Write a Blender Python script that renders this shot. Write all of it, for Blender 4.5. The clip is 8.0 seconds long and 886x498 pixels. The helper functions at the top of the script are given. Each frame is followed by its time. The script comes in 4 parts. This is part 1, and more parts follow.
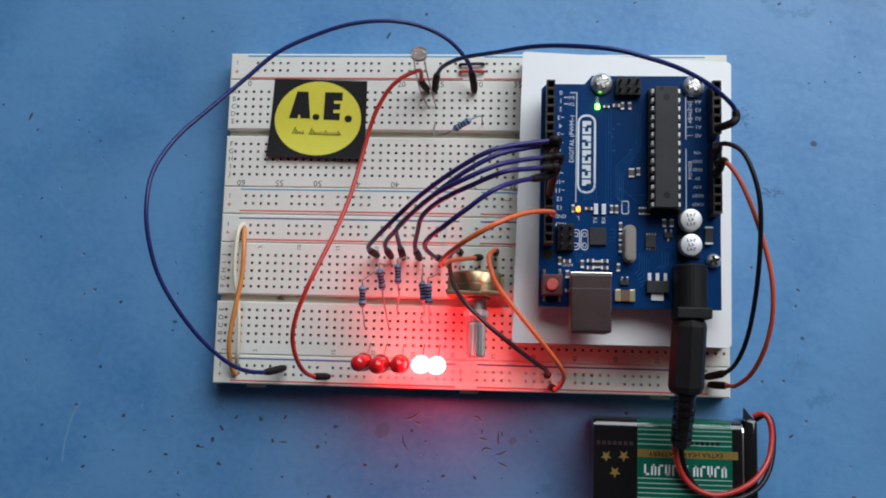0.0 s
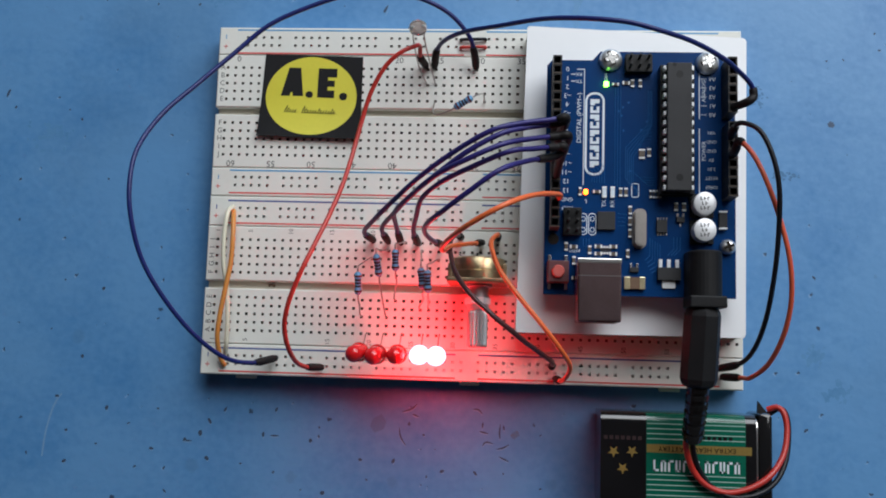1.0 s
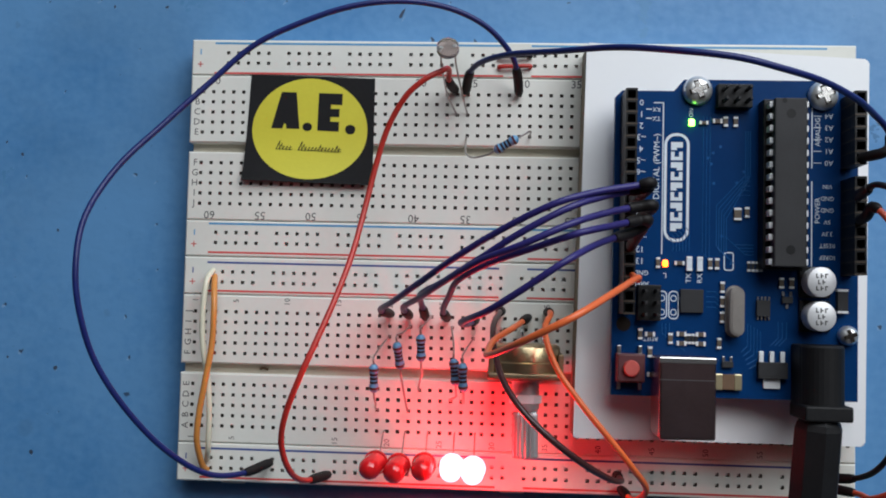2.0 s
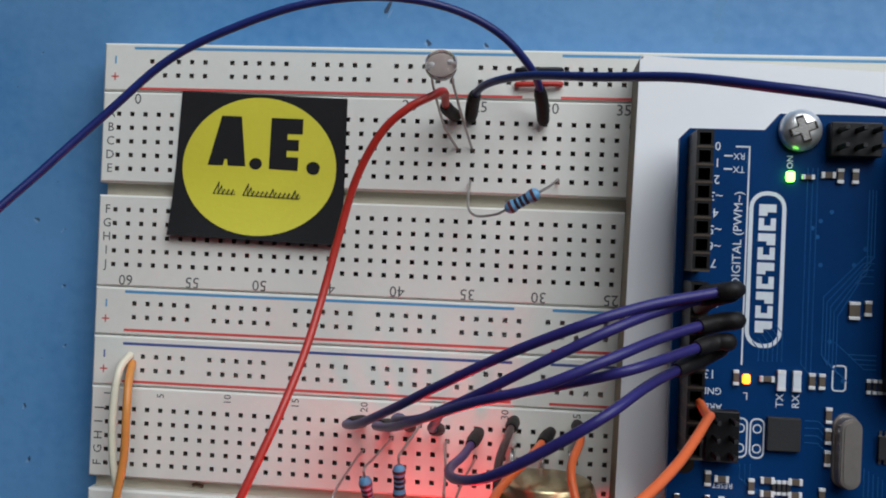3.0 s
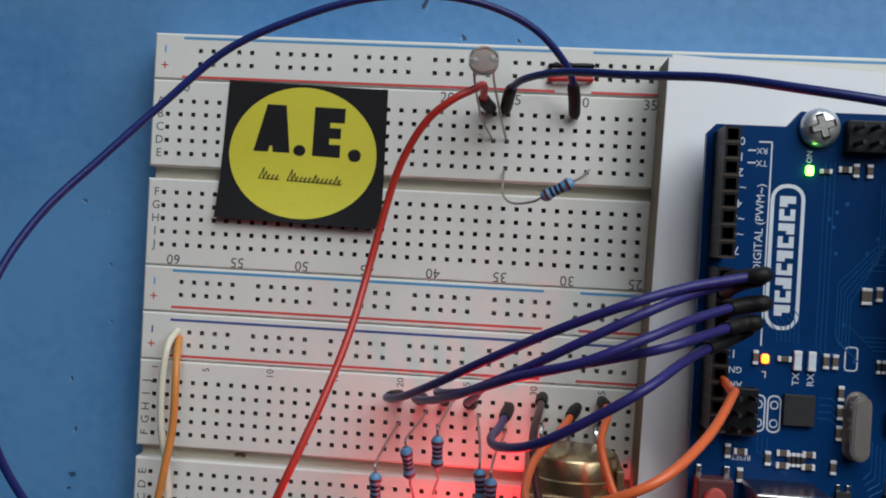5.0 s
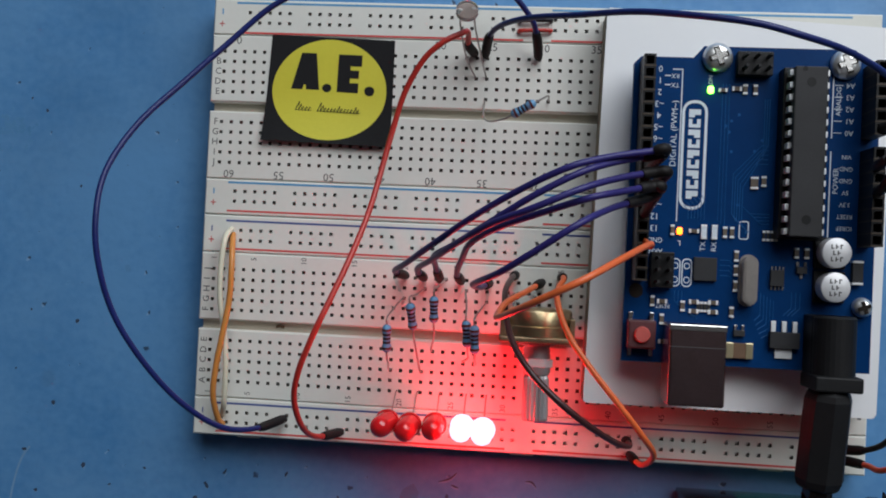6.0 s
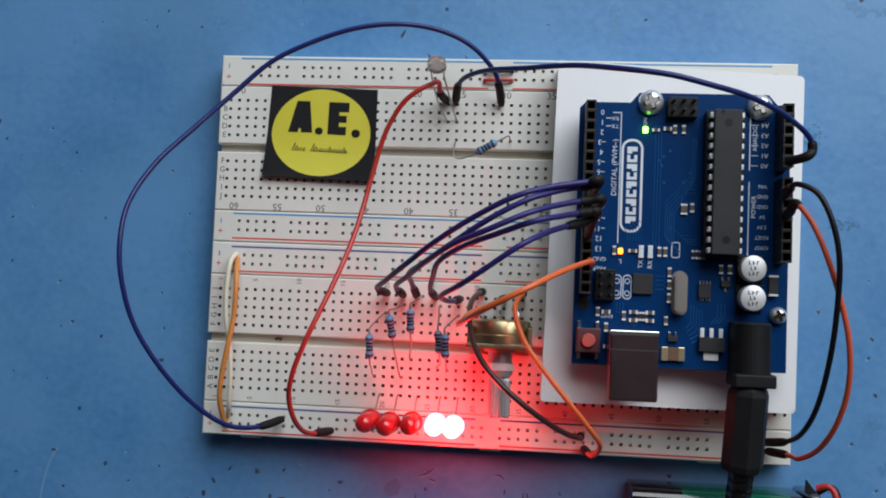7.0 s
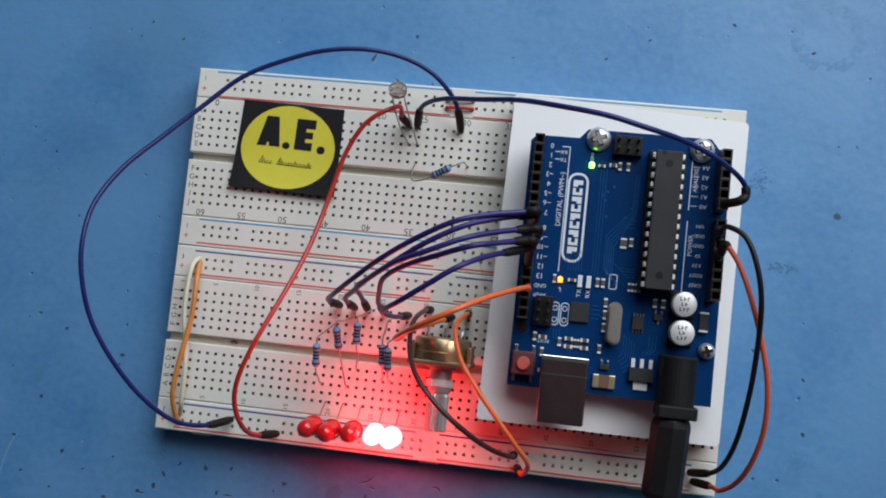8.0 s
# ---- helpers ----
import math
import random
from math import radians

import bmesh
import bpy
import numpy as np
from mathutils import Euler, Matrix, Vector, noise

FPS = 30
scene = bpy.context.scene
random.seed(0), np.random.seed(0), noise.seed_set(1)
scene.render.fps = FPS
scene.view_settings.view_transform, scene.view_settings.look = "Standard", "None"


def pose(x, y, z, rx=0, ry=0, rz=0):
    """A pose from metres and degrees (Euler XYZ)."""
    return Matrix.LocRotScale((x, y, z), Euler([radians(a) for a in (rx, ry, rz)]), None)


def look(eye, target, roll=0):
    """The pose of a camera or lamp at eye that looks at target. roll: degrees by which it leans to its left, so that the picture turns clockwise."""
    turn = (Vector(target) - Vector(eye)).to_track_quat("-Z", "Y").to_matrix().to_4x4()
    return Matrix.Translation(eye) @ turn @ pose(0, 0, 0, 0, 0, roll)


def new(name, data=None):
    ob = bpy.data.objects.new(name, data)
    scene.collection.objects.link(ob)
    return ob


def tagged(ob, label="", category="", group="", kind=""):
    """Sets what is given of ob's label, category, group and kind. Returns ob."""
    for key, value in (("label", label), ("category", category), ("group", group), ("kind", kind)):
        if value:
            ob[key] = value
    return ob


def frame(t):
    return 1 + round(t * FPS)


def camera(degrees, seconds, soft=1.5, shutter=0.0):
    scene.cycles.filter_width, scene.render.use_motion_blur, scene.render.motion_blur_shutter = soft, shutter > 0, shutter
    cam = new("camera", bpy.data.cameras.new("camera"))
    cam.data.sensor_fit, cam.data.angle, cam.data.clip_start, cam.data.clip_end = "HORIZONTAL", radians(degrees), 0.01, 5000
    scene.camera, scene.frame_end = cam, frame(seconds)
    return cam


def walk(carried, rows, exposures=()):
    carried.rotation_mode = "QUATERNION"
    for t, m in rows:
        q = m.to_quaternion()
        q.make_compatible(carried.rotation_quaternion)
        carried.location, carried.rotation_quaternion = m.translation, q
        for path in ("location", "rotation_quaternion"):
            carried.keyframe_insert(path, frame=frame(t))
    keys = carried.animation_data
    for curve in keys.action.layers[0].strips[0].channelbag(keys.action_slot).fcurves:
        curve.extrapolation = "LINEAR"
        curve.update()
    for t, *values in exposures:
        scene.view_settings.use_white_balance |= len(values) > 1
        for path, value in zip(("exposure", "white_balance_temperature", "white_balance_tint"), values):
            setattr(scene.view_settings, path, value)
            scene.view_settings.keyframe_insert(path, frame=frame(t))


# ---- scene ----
cam = camera(50.0, 8.0, soft=1.9)
PATH = [
    (0.0, 0.01363, -0.04945, 0.30924, 7.557, 4.129, 1.615),
    (0.5, 0.01237, -0.04890, 0.30464, 7.182, 3.997, 1.676),
    (1.0, 0.01026, -0.04843, 0.29496, 6.801, 3.627, 1.734),
    (1.5, 0.00909, -0.03628, 0.27002, 5.147, 3.177, 1.982),
    (2.0, -0.00494, -0.00841, 0.23963, 2.996, 3.157, 1.389),
    (2.2, -0.00401, 0.00220, 0.23074, 1.617, 2.703, 1.688),
    (3.3, 0.00046, 0.02309, 0.16155, -0.041, 7.026, 2.646),
    (3.5, 0.00100, 0.02752, 0.15534, -0.547, 7.487, 2.982),
    (4.0, -0.00037, 0.02955, 0.15216, -0.821, 7.374, 2.957),
    (4.2, 0.00000, 0.03011, 0.15209, -1.526, 7.541, 3.130),
    (5.3, -0.01096, 0.01055, 0.20844, -0.111, 4.075, 2.680),
    (5.5, -0.00723, 0.00595, 0.21925, -0.040, 4.440, 2.432),
    (6.0, -0.00144, -0.00989, 0.24069, 1.250, 4.874, 2.728),
    (6.5, 0.00594, -0.01479, 0.26759, 3.034, 5.234, 2.108),
    (7.0, 0.01152, -0.01543, 0.27367, 3.616, 5.609, 2.371),
    (7.5, 0.02187, -0.01384, 0.27387, 3.705, 6.074, 3.659),
    (8.0, 0.02959, -0.01331, 0.28284, 4.817, 6.090, 6.116),
]
EXPOSURES = [(0.0, 0.53), (1.5, 0.52), (2.0, 0.46), (2.2, 0.48), (3.3, 0.28), (4.2, 0.36), (5.3, 0.18), (6.0, 0.20), (6.5, 0.38), (7.0, 0.42), (8.0, 0.44)]
walk(cam, [(t, pose(x, y, z, rx, ry, rz)) for t, x, y, z, rx, ry, rz in PATH], EXPOSURES)

# ---- light: a wide window beyond the table's far edge, in an added plain closed room ----
world = bpy.data.worlds.new("sky")
scene.world = world
world.use_nodes = True
sky = world.node_tree.nodes.new("ShaderNodeTexSky")
sky.sky_type, sky.sun_disc = "NISHITA", False
sky.sun_elevation, sky.sun_rotation = radians(40), radians(180)
world.node_tree.links.new(sky.outputs[0], world.node_tree.nodes["Background"].inputs[0])
world.node_tree.nodes["Background"].inputs[1].default_value = 0.1


def window_light(name, at, target, w, h, watts, colour):
    lamp = bpy.data.lights.new(name, "AREA")
    lamp.shape, lamp.size, lamp.size_y, lamp.energy, lamp.color = "RECTANGLE", w, h, watts, colour
    ob = new(name, lamp)
    ob.matrix_world = look(at, target)
    return ob


window_light("window_light", (0.36, 0.63, 0.64), (0.02, 0, 0), 1.0, 0.72, 8.6, (0.93, 0.97, 1.0))


# ---- materials ----
def material(name, colour, rough=0.5, metal=0.0, second=None, scale=60.0, fine=900.0, mix=0.5, bump=0.1, bump_scale=1200.0,
             emit=None, glow=0.0, coat=0.0, trans=0.0, ior=1.5, spec=0.5):
    m = bpy.data.materials.new(name)
    m.use_nodes = True
    nt = m.node_tree
    b = nt.nodes["Principled BSDF"]
    b.inputs["Roughness"].default_value = rough
    b.inputs["Metallic"].default_value = metal
    b.inputs["Coat Weight"].default_value = coat
    b.inputs["Transmission Weight"].default_value = trans
    b.inputs["IOR"].default_value = ior
    b.inputs["Specular IOR Level"].default_value = spec
    if emit:
        b.inputs["Emission Color"].default_value = (*emit, 1)
        b.inputs["Emission Strength"].default_value = glow
    second = second or tuple(c * 0.8 for c in colour)
    pos = nt.nodes.new("ShaderNodeNewGeometry")
    big, small = nt.nodes.new("ShaderNodeTexNoise"), nt.nodes.new("ShaderNodeTexNoise")
    big.inputs["Scale"].default_value, small.inputs["Scale"].default_value = scale, fine
    big.inputs["Detail"].default_value = small.inputs["Detail"].default_value = 4
    add = nt.nodes.new("ShaderNodeMath")
    add.operation = "MULTIPLY_ADD"
    add.inputs[1].default_value = 0.45
    ramp = nt.nodes.new("ShaderNodeMapRange")
    ramp.inputs[1].default_value, ramp.inputs[2].default_value = 0.45, 1.0
    ramp.inputs[4].default_value = mix * 2
    mixer = nt.nodes.new("ShaderNodeMix")
    mixer.data_type = "RGBA"
    mixer.inputs[6].default_value, mixer.inputs[7].default_value = (*colour, 1), (*second, 1)
    for n in (big, small):
        nt.links.new(pos.outputs["Position"], n.inputs["Vector"])
    nt.links.new(small.outputs["Fac"], add.inputs[0])
    nt.links.new(big.outputs["Fac"], add.inputs[2])
    nt.links.new(add.outputs[0], ramp.inputs[0])
    nt.links.new(ramp.outputs[0], mixer.inputs[0])
    nt.links.new(mixer.outputs[2], b.inputs["Base Color"])
    if bump:
        bn, tex = nt.nodes.new("ShaderNodeBump"), nt.nodes.new("ShaderNodeTexNoise")
        tex.inputs["Scale"].default_value = bump_scale
        bn.inputs["Strength"].default_value, bn.inputs["Distance"].default_value = bump, 0.0003
        nt.links.new(pos.outputs["Position"], tex.inputs["Vector"])
        nt.links.new(tex.outputs["Fac"], bn.inputs["Height"])
        nt.links.new(bn.outputs[0], b.inputs["Normal"])
    return m


def table_paint():
    """Blue enamel: broad cloudy tone, dull patches, fine dark pits and pale crescents that paint their highlights."""
    m = material("blue_enamel", (0.055, 0.203, 0.45), 0.46, 0, (0.105, 0.275, 0.525), 22, 420, 0.8, 0.5, 190)
    nt = m.node_tree
    b = nt.nodes["Principled BSDF"]
    base = b.inputs["Base Color"].links[0].from_socket
    pos = nt.nodes.new("ShaderNodeNewGeometry")
    last = base
    # the first, shifted pale layer paints the lit crescent at each pit's edge
    for scale, high, tone, power, shift in ((85, 0.060, (0.22, 0.38, 0.60), 0.7, 0.00035), (85, 0.055, (0.02, 0.035, 0.07), 0.9, 0.0),
                                            (33, 0.040, (0.02, 0.035, 0.07), 0.85, 0.0), (26, 0.10, (0.06, 0.14, 0.25), 0.22, 0.0)):
        v, warp, mixv = nt.nodes.new("ShaderNodeTexVoronoi"), nt.nodes.new("ShaderNodeTexNoise"), nt.nodes.new("ShaderNodeMix")
        v.voronoi_dimensions = "2D"
        v.inputs["Scale"].default_value = scale
        warp.inputs["Scale"].default_value = 700
        mixv.data_type = "VECTOR"
        mixv.inputs[0].default_value = 0.0022
        move = nt.nodes.new("ShaderNodeVectorMath")
        move.inputs[1].default_value = (shift, shift, 0)
        nt.links.new(pos.outputs["Position"], move.inputs[0])
        nt.links.new(pos.outputs["Position"], warp.inputs["Vector"])
        nt.links.new(move.outputs[0], mixv.inputs[4])
        nt.links.new(warp.outputs["Color"], mixv.inputs[5])
        nt.links.new(mixv.outputs[1], v.inputs["Vector"])
        sep, thin, gate = nt.nodes.new("ShaderNodeSeparateColor"), nt.nodes.new("ShaderNodeMath"), nt.nodes.new("ShaderNodeMapRange")
        power_of = nt.nodes.new("ShaderNodeMath")
        power_of.operation, thin.operation = "POWER", "DIVIDE"
        power_of.inputs[1].default_value = 3.0
        gate.inputs[1].default_value, gate.inputs[2].default_value = high * 0.6, high
        gate.inputs[3].default_value, gate.inputs[4].default_value = power, 0.0
        nt.links.new(v.outputs["Color"], sep.inputs[0])
        nt.links.new(sep.outputs[1], power_of.inputs[0])
        nt.links.new(v.outputs["Distance"], thin.inputs[0])
        nt.links.new(power_of.outputs[0], thin.inputs[1])
        nt.links.new(thin.outputs[0], gate.inputs[0])
        mx = nt.nodes.new("ShaderNodeMix")
        mx.data_type = "RGBA"
        mx.inputs[7].default_value = (*tone, 1)
        nt.links.new(gate.outputs[0], mx.inputs[0])
        nt.links.new(last, mx.inputs[6])
        last = mx.outputs[2]
    dull = nt.nodes.new("ShaderNodeTexNoise")
    dull.inputs["Scale"].default_value, dull.inputs["Detail"].default_value = 9, 6
    span = nt.nodes.new("ShaderNodeMapRange")
    span.inputs[1].default_value, span.inputs[2].default_value = 0.55, 0.72
    span.inputs[4].default_value = 0.5
    mx = nt.nodes.new("ShaderNodeMix")
    mx.data_type = "RGBA"
    mx.inputs[7].default_value = (0.075, 0.17, 0.30, 1)
    nt.links.new(pos.outputs["Position"], dull.inputs["Vector"])
    nt.links.new(dull.outputs["Fac"], span.inputs[0])
    nt.links.new(span.outputs[0], mx.inputs[0])
    nt.links.new(last, mx.inputs[6])
    nt.links.new(mx.outputs[2], b.inputs["Base Color"])
    return m


M_TABLE = table_paint()
M_CHIP = material("dark_chip", (0.036, 0.062, 0.115), 0.7)
# pale blue for the real scratch and for painted highlights beside dents
M_SCUFF_LIT = material("scuff_and_lit_edge", (0.17, 0.34, 0.57), 0.6)
M_BOARD = material("cream_plastic", (0.785, 0.79, 0.74), 0.45, 0, (0.725, 0.725, 0.67), 30, 700, 0.5, 0.06)
# board plastic made browner: the sunken channel's shading is in the colour
M_GUTTER = material("shaded_gutter_plastic", (0.66, 0.61, 0.50), 0.5, 0, (0.58, 0.53, 0.43), 30, 700)
# brown that paints in the shade inside sockets and the USB mouth
M_HOLE_SHADE = material("hole_shade", (0.20, 0.17, 0.14), 0.6, spec=0.2)
M_DARK = material("deep_recess", (0.02, 0.014, 0.01), 0.6, spec=0.2)
M_RIB = material("header_rib", (0.075, 0.055, 0.04), 0.5, spec=0.3)
M_CLIP = material("spring_clip", (0.66, 0.64, 0.61), 0.38, 0.6)
M_INK = material("grey_ink", (0.11, 0.11, 0.11), 0.7, spec=0.2)
M_BLUE_LINE = material("blue_ink", (0.10, 0.36, 0.66), 0.5)
M_NAVY_LINE = material("navy_ink", (0.07, 0.11, 0.33), 0.5)
M_RED_LINE = material("red_ink", (0.72, 0.10, 0.09), 0.5)
M_WHITE = material("white_laminate", (0.93, 0.94, 0.95), 0.35, 0, (0.90, 0.91, 0.93), 25, 500, 0.4, 0.04)
M_CORE = material("fibreboard_edge", (0.36, 0.31, 0.22), 0.8, 0, (0.27, 0.23, 0.16), 200, 1500, 0.6, 0.5)
M_PCB = material("blue_solder_mask", (0.003, 0.040, 0.150), 0.3, 0, (0.0025, 0.031, 0.12), 80, 900, 0.5, 0.03, 600, spec=0.12)
M_TRACE = material("raised_trace", (0.014, 0.105, 0.30), 0.35, spec=0.2)
M_SILK = material("white_silk", (0.74, 0.80, 0.86), 0.6)
M_BLACK = material("black_plastic", (0.009, 0.009, 0.010), 0.55, 0, (0.013, 0.013, 0.014), 150, 1200, 0.5, 0.12, spec=0.22)
M_CHIPBODY = material("chip_epoxy", (0.026, 0.026, 0.028), 0.55, 0, (0.034, 0.034, 0.037), 150, 2500, 0.5, 0.15, 4000, spec=0.3)
M_SOCKET = material("header_plastic", (0.008, 0.008, 0.009), 0.45, spec=0.3)
M_METAL = material("tinned_metal", (0.80, 0.80, 0.80), 0.24, 1.0, (0.66, 0.66, 0.66), 200, 1500)
M_LEG = material("tinned_lead", (0.46, 0.44, 0.43), 0.4, 0.7, (0.34, 0.29, 0.27), 200, 1500)
M_STEEL = material("bright_steel", (0.90, 0.89, 0.86), 0.26, 1.0, (0.76, 0.74, 0.71), 150, 1500, 0.5, 0.05)
# nickel tinted dark mauve: its dim and reddish reflections are in the colour
M_SHELL = material("usb_shell", (0.46, 0.32, 0.32), 0.27, 1.0, (0.33, 0.22, 0.22), 120, 1800, 0.5, 0.1)
M_SOLDER = material("bright_solder", (0.90, 0.91, 0.92), 0.35, 0.15, (0.76, 0.77, 0.78), 300, 2500)
M_SCREW = material("zinc_plate", (0.86, 0.86, 0.85), 0.3, 0.75, (0.70, 0.70, 0.69), 150, 1500, 0.5, 0.05)
M_BRASS = material("yellow_chromate", (0.74, 0.60, 0.36), 0.33, 1.0, (0.52, 0.40, 0.22), 90, 900, 0.6, 0.08)
M_PLATE = material("dull_bronze", (0.34, 0.25, 0.15), 0.45, 0.8, (0.24, 0.17, 0.10), 90, 900)
M_SHAFT = material("dull_alloy", (0.50, 0.48, 0.49), 0.4, 0.5)
M_PHENOLIC = material("brown_phenolic", (0.16, 0.09, 0.05), 0.6)
M_CAPTOP = material("can_top", (0.84, 0.84, 0.85), 0.45, 0.45, (0.74, 0.74, 0.76), 150, 1500)
M_CRYSTAL = material("crystal_can", (0.50, 0.46, 0.43), 0.34, 0.7, (0.40, 0.36, 0.33), 150, 1500, 0.5, 0.0)
M_SMD = material("ceramic_tan", (0.13, 0.10, 0.075), 0.5)
M_GOLDMETAL = material("gold_plate", (0.86, 0.74, 0.46), 0.3, 0.8)
M_SWITCH = material("dark_red_plastic", (0.12, 0.035, 0.04), 0.5, 0, (0.09, 0.028, 0.03))
M_BUTTON = material("coral_button", (0.62, 0.12, 0.10), 0.45)
M_PAPER = material("black_print", (0.012, 0.012, 0.013), 0.8, 0, (0.018, 0.018, 0.02), 60, 900, spec=0.2)
M_YELLOW = material("yellow_print", (0.72, 0.66, 0.055), 0.5, 0, (0.66, 0.60, 0.05), 60, 900)
M_NAVY = material("navy_insulation", (0.013, 0.024, 0.15), 0.36, 0, (0.010, 0.017, 0.11), 150, spec=0.4)
M_PURPLE = material("purple_insulation", (0.032, 0.026, 0.165), 0.38, 0, (0.024, 0.018, 0.12), 150, spec=0.35)
M_RED = material("red_insulation", (0.52, 0.035, 0.025), 0.36, 0, (0.42, 0.028, 0.02), 150)
M_ORANGE = material("orange_insulation", (0.84, 0.16, 0.048), 0.38, 0, (0.74, 0.14, 0.035), 150)
M_CORAL = material("coral_insulation", (0.68, 0.10, 0.055), 0.38, 0, (0.58, 0.10, 0.04), 150)
M_CREAMW = material("cream_insulation", (0.78, 0.74, 0.58), 0.4)
M_OCHRE = material("ochre_insulation", (0.68, 0.27, 0.06), 0.4)
M_BLACKW = material("black_insulation", (0.008, 0.008, 0.012), 0.4, spec=0.3)
M_BROWN = material("dark_brown_insulation", (0.055, 0.018, 0.018), 0.36)
M_SLEEVE = material("heat_shrink", (0.008, 0.007, 0.008), 0.55, 0, (0.014, 0.012, 0.012), 200, 1500, 0.5, 0.3, spec=0.25)
M_RESIST = material("blue_lacquer", (0.16, 0.40, 0.68), 0.35)
M_BAND = material("dark_band", (0.03, 0.018, 0.03), 0.4)
M_BANDR = material("brown_band", (0.13, 0.03, 0.03), 0.4)
M_LEDOFF = material("red_epoxy", (0.78, 0.016, 0.02), 0.12, 0, (0.66, 0.012, 0.016), 80, 600, 0.4, 0, coat=0.4)
M_LEDON = material("lit_red_epoxy", (0.8, 0.2, 0.2), 0.2, 0, emit=(1.0, 0.018, 0.023), glow=50.0)
M_GREEN_ON = material("lit_green", (0.3, 0.9, 0.2), 0.3, emit=(0.22, 1.0, 0.06), glow=9.0)
M_AMBER_ON = material("lit_amber", (0.9, 0.5, 0.1), 0.3, emit=(1.0, 0.10, 0.004), glow=9.0)
M_GLASS = material("clear_resin", (0.95, 0.93, 0.90), 0.03, 0, (0.92, 0.90, 0.86), trans=0.97, ior=1.45, bump=0)
M_CDS = material("photo_face", (0.46, 0.37, 0.34), 0.5)
M_BATT = material("battery_black", (0.006, 0.006, 0.007), 0.12, 0, (0.011, 0.011, 0.011), 50, 700, bump=0.03, spec=0.5, coat=0.5)
M_BATTG = material("battery_green", (0.004, 0.115, 0.070), 0.2, 0, (0.003, 0.095, 0.056), 50, 700, bump=0.03, spec=0.5, coat=0.5)
M_STRIPE = material("pale_stripe", (0.42, 0.62, 0.55), 0.3)
M_FOIL = material("gold_foil", (0.30, 0.20, 0.05), 0.4, 0.3)
# tones of the added room: walls set for fill, ceiling for dark reflections
M_WALL = material("pale_wall", (0.52, 0.50, 0.50), 0.9, 0, (0.47, 0.45, 0.45), 2, 60, 0.4, 0.2, 200)
M_CEIL = material("dim_ceiling", (0.36, 0.28, 0.28), 0.9, 0, (0.31, 0.24, 0.24), 2, 60, 0.4, 0.2, 200)
M_FLOOR = material("grey_floor", (0.24, 0.22, 0.20), 0.6, 0, (0.20, 0.18, 0.17), 3, 40)

# ---- building helpers: lengths in millimetres ----
MM = 0.001
BASE = {}


def thing(name, at, label, category, group=""):
    ob = new(name)
    ob.empty_display_size = 0.005
    ob.location = Vector(at) * MM
    BASE[ob.name] = Vector(at)
    return tagged(ob, label, category, group)


def part(name, bm, mat, parent, label="", smooth=False):
    me = bpy.data.meshes.new(name)
    base = BASE[parent.name] if parent else Vector((0, 0, 0))
    for v in bm.verts:
        v.co = (v.co - base) * MM
    bm.to_mesh(me)
    bm.free()
    for m in mat if isinstance(mat, (list, tuple)) else (mat,):
        me.materials.append(m)
    if smooth:
        me.polygons.foreach_set("use_smooth", [True] * len(me.polygons))
        me.set_sharp_from_angle(angle=radians(40))
    ob = new(name, me)
    if parent:
        ob.parent = parent
        BASE[ob.name] = base
    return tagged(ob, label)


def setting(name, bm, mat, label, category):
    return tagged(part(name, bm, mat, None), label, category, "", "structure")


def mesh():
    return bmesh.new()


def box(bm, x0, x1, y0, y1, z0, z1, bevel=0.0, index=0, seg=2):
    m = Matrix.LocRotScale(((x0 + x1) / 2, (y0 + y1) / 2, (z0 + z1) / 2), None, (x1 - x0, y1 - y0, z1 - z0))
    got = bmesh.ops.create_cube(bm, size=1, matrix=m)["verts"]
    faces = list({f for v in got for f in v.link_faces})
    for f in faces:
        f.material_index = index
    if bevel:
        edges = list({e for f in faces for e in f.edges})
        bmesh.ops.bevel(bm, geom=edges, offset=bevel, segments=seg, affect="EDGES", profile=0.5)
    return bm


def axis_matrix(p, q):
    p, q = Vector(p), Vector(q)
    return Matrix.Translation((p + q) / 2) @ (q - p).to_track_quat("Z", "Y").to_matrix().to_4x4(), (q - p).length


def cyl(bm, p, q, r, r2=None, seg=20, index=0):
    m, length = axis_matrix(p, q)
    got = bmesh.ops.create_cone(bm, cap_ends=True, segments=seg, radius1=r, radius2=r if r2 is None else r2, depth=length, matrix=m)["verts"]
    for f in {f for v in got for f in v.link_faces}:
        f.material_index = index
    return bm


def lathe(bm, p, q, profile, seg=20, index=0):
    """A turned body from p to q; profile: pairs of (share of the way, radius)."""
    p, q = Vector(p), Vector(q)
    m = (q - p).to_track_quat("Z", "Y").to_matrix()
    rings = []
    for s, r in profile:
        rings.append([bm.verts.new(p.lerp(q, s) + m @ Vector((r * math.cos(a), r * math.sin(a), 0)))
                      for a in (2 * math.pi * k / seg for k in range(seg))])
    for a, b in zip(rings, rings[1:]):
        for k in range(seg):
            bm.faces.new((a[k], a[(k + 1) % seg], b[(k + 1) % seg], b[k])).material_index = index
    bm.faces.new(rings[0][::-1]).material_index = index
    bm.faces.new(rings[-1]).material_index = index
    return bm


